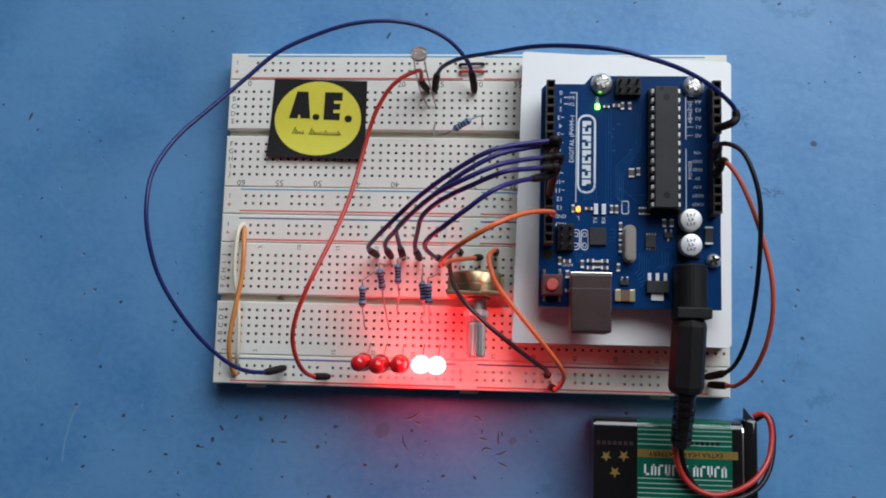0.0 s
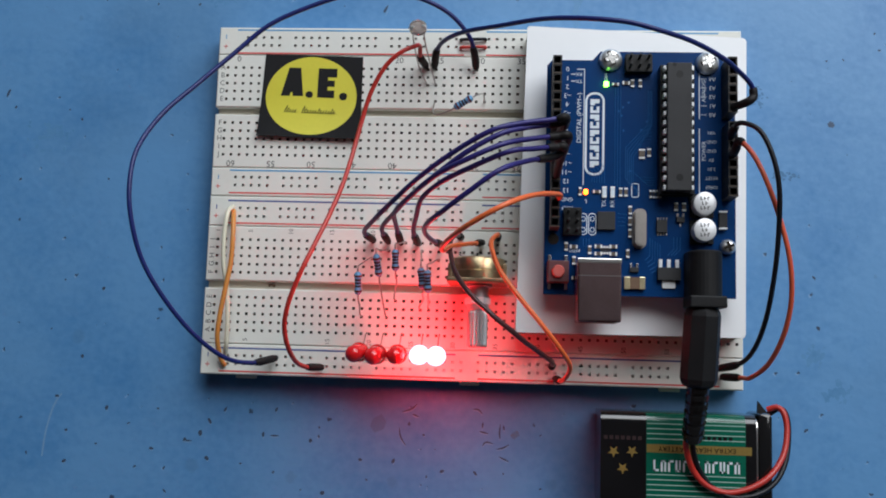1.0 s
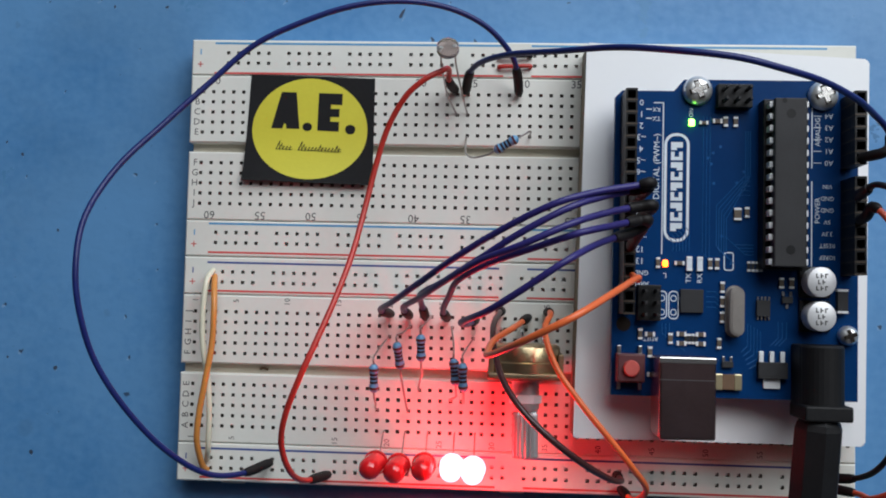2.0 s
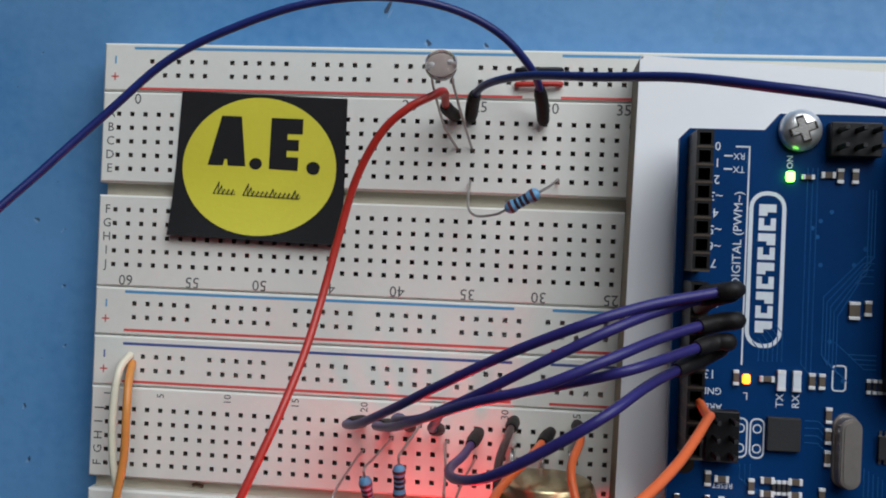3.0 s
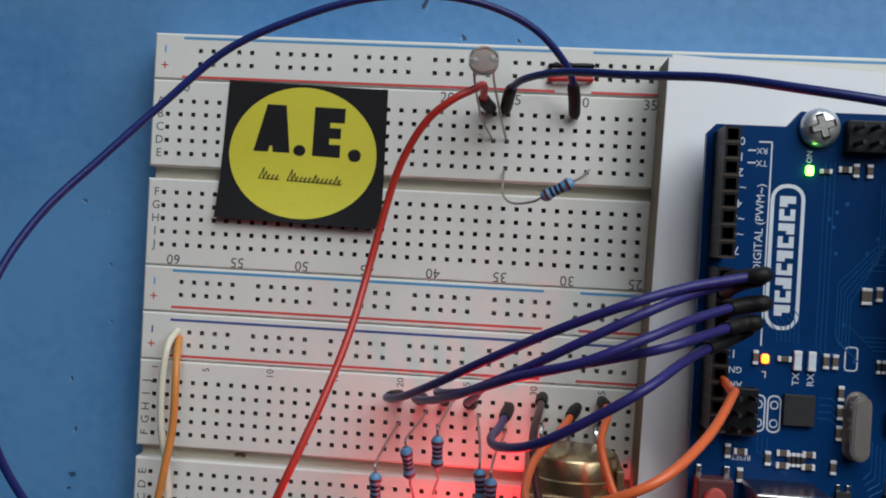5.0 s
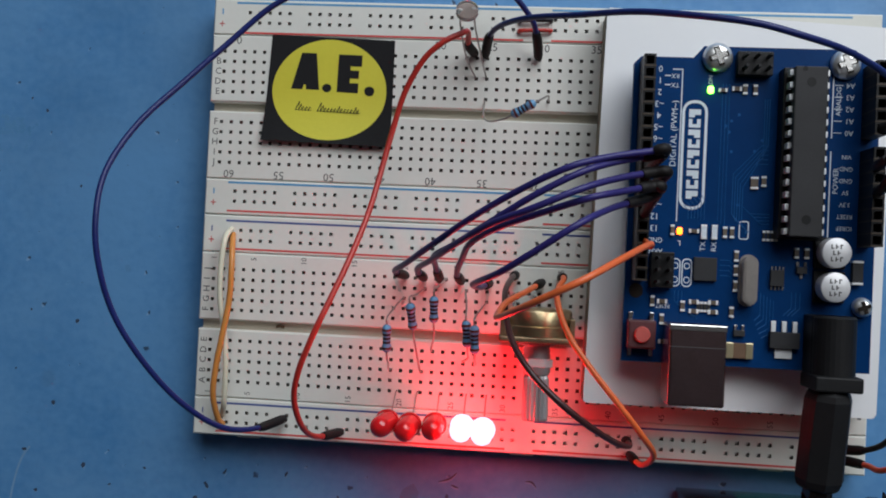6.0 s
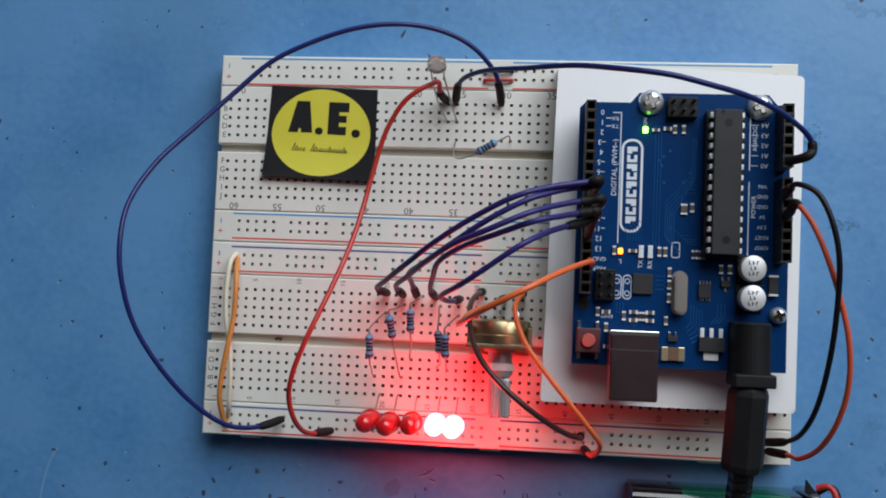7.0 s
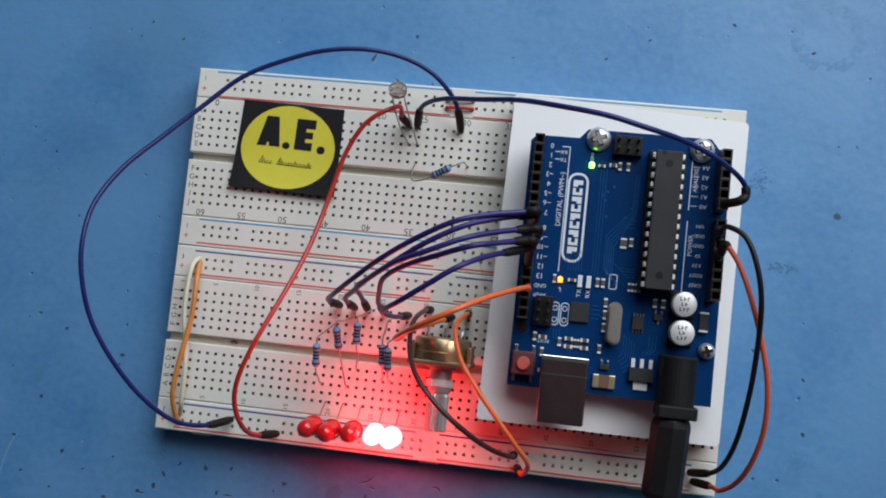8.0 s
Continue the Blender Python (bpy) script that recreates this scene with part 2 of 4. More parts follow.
def smooth_line(points, steps=7):
    pts = [Vector(p) for p in points]
    pts = [2 * pts[0] - pts[1]] + pts + [2 * pts[-1] - pts[-2]]
    out = []
    for a, b, c, d in zip(pts, pts[1:], pts[2:], pts[3:]):
        for k in range(steps):
            t = k / steps
            out.append(0.5 * (2 * b + (c - a) * t + (2 * a - 5 * b + 4 * c - d) * t * t + (3 * b - a - 3 * c + d) * t ** 3))
    return out + [pts[-2]]


def tube(bm, points, r, seg=10, steps=7, index=0):
    line = smooth_line(points, steps) if steps > 1 else [Vector(p) for p in points]
    side = Vector((0.3, 0.5, 0.81)).normalized()
    rings = []
    for k, p in enumerate(line):
        way = (line[min(k + 1, len(line) - 1)] - line[max(k - 1, 0)]).normalized()
        side = (side - way * side.dot(way)).normalized()
        other = way.cross(side)
        rings.append([bm.verts.new(p + r * (math.cos(a) * side + math.sin(a) * other)) for a in (2 * math.pi * i / seg for i in range(seg))])
    for a, b in zip(rings, rings[1:]):
        for i in range(seg):
            bm.faces.new((a[i], a[(i + 1) % seg], b[(i + 1) % seg], b[i])).material_index = index
    bm.faces.new(rings[0][::-1]).material_index = index
    bm.faces.new(rings[-1]).material_index = index
    return bm


def prism(bm, outline, z0, z1, index=0):
    low = [bm.verts.new((x, y, z0)) for x, y in outline]
    high = [bm.verts.new((x, y, z1)) for x, y in outline]
    n = len(outline)
    faces = [bm.faces.new(high), bm.faces.new(low[::-1])]
    faces += [bm.faces.new((low[k], low[(k + 1) % n], high[(k + 1) % n], high[k])) for k in range(n)]
    for f in faces:
        f.material_index = index
    return bm


def rounded(x0, x1, y0, y1, r, seg=5):
    out = []
    for cx, cy, a0 in ((x1 - r, y1 - r, 0), (x0 + r, y1 - r, 90), (x0 + r, y0 + r, 180), (x1 - r, y0 + r, 270)):
        out += [(cx + r * math.cos(radians(a0 + 90 * k / seg)), cy + r * math.sin(radians(a0 + 90 * k / seg))) for k in range(seg + 1)]
    return out


def write(bm, words, x, y, z, size, turn=0.0, stretch=1.0, bold=0.0):
    """Adds words in the built-in font, centred on x, y, lying flat at z."""
    curve = bpy.data.curves.new("words", "FONT")
    curve.body, curve.size, curve.align_x, curve.align_y = words, size, "CENTER", "CENTER"
    curve.resolution_u = 2
    curve.offset = bold
    ob = bpy.data.objects.new("words", curve)
    me = ob.to_mesh()
    m = Matrix.Translation((x, y, z)) @ Matrix.Rotation(radians(turn), 4, "Z") @ Matrix.Diagonal((stretch, 1, 1, 1))
    me.transform(m)
    bm.from_mesh(me)
    ob.to_mesh_clear()
    bpy.data.objects.remove(ob)
    bpy.data.curves.remove(curve)
    return bm


# ---- the unseen room, added for fill light and reflections, and the table ----
table = setting("tabletop", box(mesh(), -650, 650, -480, 420, -30, 0, 3), M_TABLE, "worn blue painted tabletop with pits and painted-on crescent highlights", "tabletop")
setting("cupboard_base", box(mesh(), -600, 600, -430, 370, -750, -30), M_WALL, "plain pale base under the tabletop", "base")
setting("floor", box(mesh(), -2200, 2200, -2200, 660, -800, -750), M_FLOOR, "plain grey floor", "floor")
setting("wall_south", box(mesh(), -2200, 2200, -2300, -2200, -750, 1850), M_WALL, "unseen pale wall added to bounce light", "wall")
setting("wall_west", box(mesh(), -2300, -2200, -2200, 660, -750, 1850), M_WALL, "unseen pale wall added to bounce light", "wall")
setting("wall_east", box(mesh(), 2200, 2300, -2200, 660, -750, 1850), M_WALL, "unseen pale wall added to bounce light", "wall")
bm = box(mesh(), -2200, 2200, 660, 760, -750, 260)
box(bm, -2200, -160, 660, 760, 260, 1020)
box(bm, 880, 2200, 660, 760, 260, 1020)
box(bm, -2200, 2200, 660, 760, 1020, 1850)
setting("wall_north", bm, M_WALL, "unseen pale wall with a wide window opening, added to bounce light", "wall")
setting("ceiling", box(mesh(), -2300, 2300, -2300, 760, 1850, 1950), M_CEIL, "unseen dim ceiling added for reflections", "ceiling")

# ---- the two breadboards ----
PITCH, TOP = 2.54, 8.5


def col(c):
    return (c - 31) * PITCH


def hole_sheet(bm, x0, x1, y0, y1, xs, rows, z, floor_z, half=0.41, index=0):
    """A flat top with square sockets: xs(row) gives the socket centres in x of each row in y."""
    every = sorted({round(x, 3) for r in rows for x in xs(r)})
    cuts_x = [x0] + [v for x in every for v in (x - half, x + half)] + [x1]
    cuts_y = [y0] + [v for y in sorted(rows) for v in (y - half, y + half)] + [y1]
    cache = {}

    def vert(i, j, level):
        key = (i, j, level)
        if key not in cache:
            cache[key] = bm.verts.new((cuts_x[i], cuts_y[j], level))
        return cache[key]

    ordered = sorted(rows)
    for j in range(len(cuts_y) - 1):
        here = {round(x, 3) for x in xs(ordered[j // 2])} if j % 2 else set()
        for i in range(len(cuts_x) - 1):
            ring = ((i, j), (i + 1, j), (i + 1, j + 1), (i, j + 1))
            if i % 2 and j % 2 and every[i // 2] in here:
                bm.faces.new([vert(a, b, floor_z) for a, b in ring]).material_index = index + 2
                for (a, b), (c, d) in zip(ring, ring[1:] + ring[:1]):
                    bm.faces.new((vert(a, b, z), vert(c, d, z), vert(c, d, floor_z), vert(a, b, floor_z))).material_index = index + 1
            else:
                bm.faces.new([vert(a, b, z) for a, b in ring]).material_index = index


def skirt(bm, x0, x1, y0, y1, z0, z1, index=0):
    q = [(x0, y0), (x1, y0), (x1, y1), (x0, y1)]
    low, high = [bm.verts.new((*p, z0)) for p in q], [bm.verts.new((*p, z1)) for p in q]
    for k in range(4):
        bm.faces.new((low[k], low[(k + 1) % 4], high[(k + 1) % 4], high[k])).material_index = index
    bm.faces.new(low[::-1]).material_index = index


def block_with_holes(x0, x1, y0, y1, z, xs, rows, deep=2.2):
    """A moulded strip: sunk sockets in its top and a small rounded shoulder round its upper edge."""
    bm, e = mesh(), 0.35
    hole_sheet(bm, x0 + e, x1 - e, y0 + e, y1 - e, xs, rows, z, z - deep)
    inner = [(x0 + e, y0 + e), (x1 - e, y0 + e), (x1 - e, y1 - e), (x0 + e, y1 - e)]
    outer = [(x0, y0), (x1, y0), (x1, y1), (x0, y1)]
    a, b = [bm.verts.new((*p, z)) for p in inner], [bm.verts.new((*p, z - e)) for p in outer]
    for k in range(4):
        bm.faces.new((b[k], b[(k + 1) % 4], a[(k + 1) % 4], a[k]))
    skirt(bm, x0, x1, y0, y1, 0.6, z - e)
    return bm


RAIL_COLS = [2 + 6 * g + k for g in range(10) for k in range(5)]


def breadboard(name, edge_y0, edge_y1, rows, rails, lines, upper, slip):
    """rows: heights in y of the ten terminal rows from the top; rails: two pairs; lines: (y, material); slip: how far each rail's sockets stand off the grid."""
    side, right = 82.0, 80.6
    board = thing(name, (0, (edge_y0 + edge_y1) / 2, 0), "cream plastic solderless breadboard plugged with jumper wires, on the blue table", "breadboard", "breadboards side by side")
    mid0, mid1 = rows[-1] - 4.1, rows[0] + 4.1
    gap0, gap1 = rows[5] + 2.7, rows[4] - 2.6
    # socket walls and terminal floors get the painted shade, not the cream plastic
    mats = (M_BOARD, M_HOLE_SHADE, M_HOLE_SHADE)
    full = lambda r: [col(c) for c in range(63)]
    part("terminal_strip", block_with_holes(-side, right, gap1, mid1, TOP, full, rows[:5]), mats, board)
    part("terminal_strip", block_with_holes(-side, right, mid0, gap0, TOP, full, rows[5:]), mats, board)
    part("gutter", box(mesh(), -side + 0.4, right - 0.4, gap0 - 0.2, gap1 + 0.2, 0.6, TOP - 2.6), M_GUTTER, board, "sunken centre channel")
    part("power_rail", block_with_holes(-side, right, mid1 + 0.12, edge_y1, TOP, lambda r: [col(c) + slip[0] for c in RAIL_COLS], rails[0], 1.0), (M_BOARD, M_HOLE_SHADE, M_CLIP), board)
    part("power_rail", block_with_holes(-side, right, edge_y0, mid0 - 0.12, TOP, lambda r: [col(c) + slip[1] for c in RAIL_COLS], rails[1], 1.2), (M_BOARD, M_HOLE_SHADE, M_CLIP), board)
    part("backing_sheet", box(mesh(), -side + 0.6, right - 0.6, edge_y0 + 0.6, edge_y1 - 0.6, 0, 0.6), M_WHITE, board)
    for y, mat in lines:
        for a, b in ((col(1.0), -4.2), (2.6, col(60.0))):
            part("rail_line", box(mesh(), a, b, y - 0.24, y + 0.24, TOP, TOP + 0.03), mat, board)
    bm = mesh()
    z = TOP + 0.03
    if upper:
        for k, r in enumerate("ABCDEFGHIJ"):
            write(bm, r, -80.2, rows[k], z, 2.3)
        for n in range(0, 61, 5):
            write(bm, str(n), col(n + 1.4), rows[0] + 2.75, z, 2.8)
            write(bm, str(n), col(61 - n), rows[-1] - 2.75, z, 2.8, 180)
    else:
        for k, r in enumerate("JIHGFEDCBA"):
            write(bm, r, -80.3, rows[k], z, 2.3, 90)
        for n in [1] + list(range(5, 61, 5)):
            for y in (rows[0] + 2.75, rows[-1] - 2.75):
                write(bm, str(n), col(n - 1), y, z, 1.9, 90)
    tagged(part("printed_legend", bm, M_INK, board, "small grey printed numbers and row letters"), kind="stuff")
    for y, mat in lines:
        bm = mesh()
        if mat is M_RED_LINE:
            y2 = y + (2.2 if y > (edge_y0 + edge_y1) / 2 else 2.0)
            box(bm, -80.5, -79.1, y2 - 0.12, y2 + 0.12, TOP, TOP + 0.03)
            box(bm, -79.92, -79.68, y2 - 0.7, y2 + 0.7, TOP, TOP + 0.03)
        else:
            y2 = y - (2.2 if upper else 2.0)
            box(bm, -79.9, -79.6, y2 - 0.7, y2 + 0.7, TOP, TOP + 0.03)
        part("polarity_mark", bm, mat, board)
    for x in (-69, 0, 60):
        part("edge_lug", box(mesh(), x - 3, x + 3, edge_y0 - 1.1, edge_y0 - 0.02, 1.5, 4.5, 0.3), M_BOARD, board)
    return board


rows_upper = [41.44 - PITCH * k for k in range(5)] + [23.66 - PITCH * k for k in range(5)]
rows_lower = [-13.2 - PITCH * k for k in range(5)] + [-30.98 - PITCH * k for k in range(5)]
breadboard("breadboard", 0.4, 54.6, rows_upper, ((48.75, 51.29), (6.35, 3.81)),
           ((53.7, M_BLUE_LINE), (46.2, M_RED_LINE), (8.5, M_BLUE_LINE), (1.4, M_RED_LINE)), True, (0.9, -0.7))
breadboard("breadboard", -54.6, 0.25, rows_lower, ((-3.4, -5.94), (-48.8, -51.34)),
           ((-1.1, M_NAVY_LINE), (-8.1, M_RED_LINE), (-46.6, M_NAVY_LINE), (-53.6, M_RED_LINE)), False, (-1.2, 0.1))

# ---- white mounting panel ----
panel = thing("mounting_panel", (45, 4, TOP), "white laminated fibreboard panel lying across both breadboards", "panel")
PANEL_TOP = 19.6
corners = [(13.4, -39.7), (78.6, -39.6), (79.4, 48.4), (15.1, 51.7)]
outline = []
for k, c in enumerate(corners):
    c, before, after = Vector(c), Vector(corners[k - 1]), Vector(corners[(k + 1) % 4])
    r = 0.9 if k in (1, 2) else 0.5
    a, b = c + (before - c).normalized() * r, c + (after - c).normalized() * r
    outline += [tuple(a.lerp(c, s).lerp(c.lerp(b, s), s)) for s in (0, 0.25, 0.5, 0.75, 1)]
part("core", prism(mesh(), outline, TOP + 0.02, PANEL_TOP - 0.8), M_CORE, panel, "raw brown fibreboard edge")
bm = prism(mesh(), outline, PANEL_TOP - 0.8, PANEL_TOP)
bmesh.ops.bevel(bm, geom=[e for e in bm.edges if all(v.co.z > PANEL_TOP - 0.1 for v in e.verts)], offset=0.5, segments=2, affect="EDGES")
part("white_face", bm, M_WHITE, panel, "glossy white face")

# ---- microcontroller board ----
UX, UY, UZ = 20.95, -28.02, 26.6
uno = thing("circuit_board", (UX + 26, UY + 33, PANEL_TOP), "blue microcontroller circuit board screwed onto the white panel", "circuit board")


uno.scale.y = 1.029


def ub(bm, u0, u1, v0, v1, w0, w1, bevel=0.0, index=0):
    return box(bm, UX + u0, UX + u1, UY + v0, UY + v1, UZ + w0, UZ + w1, bevel, index)


def uc(bm, u, v, w0, w1, r, r2=None, seg=20, index=0):
    return cyl(bm, (UX + u, UY + v, UZ + w0), (UX + u, UY + v, UZ + w1), r, r2, seg, index)


shape = [(0, 0), (53.34, 0), (53.34, 65.0), (51.8, 66.04), (50.0, 66.04), (47.8, 68.58), (15.2, 68.58), (13.0, 66.04), (1.5, 66.04), (0, 64.5)]
pcb = part("pcb", prism(mesh(), [(UX + u, UY + v) for u, v in shape], UZ - 1.6, UZ), M_PCB, uno)



def trace(points, r=0.11):
    part("copper_trace", tube(mesh(), [(UX + u, UY + v, UZ) for u, v in points], r, 4, 1), M_TRACE, pcb)


for k in range(3):
    trace([(19.6 + 0.75 * k, 60.5), (19.6 + 0.75 * k, 31.0 - 0.8 * k), (21.2 + 0.75 * k, 29.2 - 0.8 * k)])
for k in range(5):
    trace([(30.0, 47.5 - 1.0 * k), (28.6 - 0.2 * k, 47.5 - 1.0 * k), (22.6 + 0.55 * k, 41.2 - 0.7 * k), (22.6 + 0.55 * k, 32.6 - 0.6 * k), (23.6 + 0.8 * k, 31.0 - 0.6 * k)])
for k in range(4):
    trace([(24.5 + 0.8 * k, 34.6 - 0.7 * k), (26.6 + 0.8 * k, 32.8 - 0.7 * k), (30.8, 32.8 - 0.7 * k)])
for k in range(3):
    trace([(28.9 + 0.5 * k, 57.5), (28.9 + 0.5 * k, 45.0 + 1.2 * k), (27.4 + 0.5 * k, 43.4 + 1.2 * k)])
for k in range(6):
    trace([(13.2 + 0.7 * k, 31.2), (13.2 + 0.7 * k, 33.0 + 0.5 * k), (12.2 + 0.7 * k, 34.2 + 0.5 * k)])
for k in range(4):
    trace([(20.6, 22.6 - 1.1 * k), (22.6, 22.6 - 1.1 * k), (23.4, 21.8 - 1.1 * k)])
for k in range(5):
    trace([(29.6 + 0.7 * k, 16.0 - 0.4 * k), (29.6 + 0.7 * k, 11.2 - 0.9 * k), (28.4 + 0.4 * k, 10.0 - 0.9 * k)])
for k in range(3):
    trace([(11.0 + 0.8 * k, 15.6), (11.0 + 0.8 * k, 13.4 - 0.7 * k), (16.0, 10.4 - 0.3 * k)])
    trace([(36.2 + 0.9 * k, 16.4), (36.2 + 0.9 * k, 13.0), (34.6 + 0.9 * k, 11.4)])
for u, v in ((20.6, 51.5), (21.4, 50.2), (21.8, 52.6), (23.4, 54.0), (27.0, 46.2), (28.6, 48.6), (22.4, 29.6), (26.0, 28.8), (23.8, 34.6), (22.0, 46.0)):
    part("via", uc(mesh(), u, v, 0.0, 0.05, 0.34, None, 10), M_TRACE, pcb)

bm = mesh()
zs = UZ + 0.02


def sil(u0, u1, v0, v1):
    ub(bm, u0, u1, v0, v1, 0.0, 0.03)


def ring(u0, u1, v0, v1, r, wide):
    outer, inner = rounded(u0, u1, v0, v1, r), rounded(u0 + wide, u1 - wide, v0 + wide, v1 - wide, max(r - wide, 0.05))
    o, i = [bm.verts.new((UX + a, UY + b, UZ + 0.03)) for a, b in outer], [bm.verts.new((UX + a, UY + b, UZ + 0.03)) for a, b in inner]
    for k in range(len(o)):
        n = (k + 1) % len(o)
        bm.faces.new((o[k], o[n], i[n], i[k]))


sil(10.6, 10.85, 30.5, 63.5)
sil(8.6, 10.85, 63.3, 63.55)
for k in range(14):
    v = (63.5 - PITCH * k) if k < 8 else (41.66 - PITCH * (k - 8))
    write(bm, ("~" if k in (3, 5, 6, 9, 10, 11) else "") + str(k), UX + 5.9, UY + v, zs, 1.9, 180)
write(bm, "GND", UX + 6.2, UY + 26.4, zs, 1.5, 180)
write(bm, "AREF", UX + 6.3, UY + 24.0, zs, 1.5, 180)
write(bm, "RX", UX + 9.2, UY + 62.0, zs, 1.4, 180)
write(bm, "TX", UX + 9.2, UY + 60.0, zs, 1.4, 180)
for v in (62.0, 60.0):
    sil(6.9, 8.2, v - 0.12, v + 0.12)
write(bm, "DIGITAL (PWM~)", UX + 9.4, UY + 49.5, zs, 1.9, 90)
ring(11.0, 16.6, 33.2, 56.8, 2.5, 0.62)
for k in range(9):
    v = 35.5 + k * 2.2
    if k % 2:
        sil(12.5, 15.1, v, v + 0.75)
        sil(12.5, 13.3, v + 0.75, v + 1.85)
        sil(14.3, 15.1, v + 0.75, v + 1.85)
    else:
        sil(12.5, 15.1, v + 0.55, v + 1.3)
        sil(12.5 + 0.65 * (k % 4), 13.8 + 0.65 * (k % 4), v, v + 0.55)
        sil(12.5, 15.1, v + 1.3, v + 1.75)
for k in range(6):
    write(bm, "A%d" % k, UX + 47.0, UY + 50.8 + PITCH * k, zs, 1.6, 180)
    sil(43.6, 45.4, 50.7 + PITCH * k, 50.85 + PITCH * k)
sil(43.2, 43.45, 49.6, 64.5)
sil(43.2, 43.45, 27.5, 46.8)
write(bm, "ANALOG", UX + 44.6, UY + 57.5, zs, 1.5, 90)
write(bm, "POWER", UX + 44.6, UY + 40.5, zs, 1.6, 90)
for k, word in enumerate(("VIN", "GND", "GND", "5V", "3.3V", "RESET", "IOREF")):
    write(bm, word, UX + 46.7, UY + 45.7 - PITCH * k, zs, 1.3, 180)
write(bm, "ON", UX + 16.9, UY + 61.3, zs, 1.3, 90)
write(bm, "L", UX + 11.5, UY + 25.9, zs, 1.6, 180)
write(bm, "TX", UX + 16.7, UY + 25.4, zs, 1.6, 90)
write(bm, "RX", UX + 19.1, UY + 25.4, zs, 1.6, 90)
write(bm, "RESET", UX + 8.5, UY + 12.2, zs, 1.2, 180)
for u in (9.75, 12.3):
    ring(u, u + 2.3, 16.5, 22.6, 1.0, 0.25)
    for v in (18.0, 21.0):
        ring(u + 0.45, u + 1.85, v - 0.7, v + 0.7, 0.65, 0.2)
ring(24.3, 26.5, 27.2, 31.2, 0.6, 0.25)
part("silkscreen", bm, M_SILK, uno, "white printed lettering and lines")


def header(u, v_first, n, side):
    """A socket strip of n ways, running down from v_first."""
    top, bottom = v_first + 1.27, v_first - PITCH * (n - 1) - 1.27
    bm = mesh()
    hole_sheet(bm, UX + u - 1.25, UX + u + 1.25, UY + bottom, UY + top, lambda r: [UX + u], [UY + v_first - PITCH * k for k in range(n)], UZ + 8.5, UZ + 5.5, 0.85)
    skirt(bm, UX + u - 1.25, UX + u + 1.25, UY + bottom, UY + top, UZ + 0.02, UZ + 8.5)
    strip = part("socket_header", bm, (M_SOCKET, M_DARK, M_DARK), uno)
    for k in range(n):
        v = v_first - PITCH * k
        part("rib", ub(mesh(), u - 1.3, u + 1.3, v - 1.32, v - 1.02, 0.5, 8.56), M_RIB, strip)


header(2.54, 63.5, 8, -1)
header(2.54, 41.66, 10, -1)
header(50.8, 63.5, 6, 1)
header(50.8, 45.72, 8, 1)


def pin_block(u0, v0, nu, nv):
    bm = ub(mesh(), u0 - 1.27, u0 + PITCH * (nu - 1) + 1.27, v0 - 1.27, v0 + PITCH * (nv - 1) + 1.27, 0.02, 2.5, 0.2)
    block = part("pin_header", bm, M_SOCKET, uno)
    for a in range(nu):
        for b in range(nv):
            bm = mesh()
            ub(bm, u0 + PITCH * a - 0.32, u0 + PITCH * a + 0.32, v0 + PITCH * b - 0.32, v0 + PITCH * b + 0.32, 2.5, 6.4, 0.1)
            part("pin", bm, M_SOCKET, block)
            part("tip", ub(mesh(), u0 + PITCH * a - 0.25, u0 + PITCH * a + 0.25, v0 + PITCH * b - 0.25, v0 + PITCH * b + 0.25, 6.4, 6.46), M_CHIPBODY, block)


pin_block(23.4, 63.4, 3, 2)
pin_block(6.5, 17.4, 2, 3)

socket = part("chip_socket", ub(mesh(), 31.6, 41.2, 27.6, 63.6, 0.02, 4.2, 0.2), M_SOCKET, uno)
chip = part("chip", ub(mesh(), 33.0, 39.8, 28.0, 63.2, 5.0, 8.0, 0.25), M_CHIPBODY, uno, "long grey-black chip in a socket")
for u, v, r in ((36.4, 59.9, 1.0), (36.4, 31.5, 1.0), (35.0, 62.6, 0.55)):
    part("moulding_mark", uc(mesh(), u, v, 8.0, 8.02, r), M_SOCKET, chip)
for k in range(14):
    for u, s in ((32.7, 1), (40.1, -1)):
        v = 62.1 - PITCH * k
        bm = ub(mesh(), u - 0.45, u + 0.45, v - 0.62, v + 0.62, 3.4, 6.6, 0.12)
        part("leg", bm, M_SOLDER, chip)

bm = mesh()
for grow, w0, w1 in ((0.35, 0.02, 0.5), (0.0, 0.5, 2.9), (-0.2, 2.9, 3.15), (-0.55, 3.15, 3.3)):
    prism(bm, [(UX + a, UY + b) for a, b in rounded(25.0 - grow, 28.2 + grow, 13.3 - grow, 23.7 + grow, 1.59 + grow, 9)], UZ + w0, UZ + w1)
part("crystal", bm, M_CRYSTAL, uno, "oval silver crystal can")
part("usb_chip", ub(mesh(), 14.8, 19.8, 18.0, 23.0, 0.02, 1.0, 0.12), M_CHIPBODY, uno)
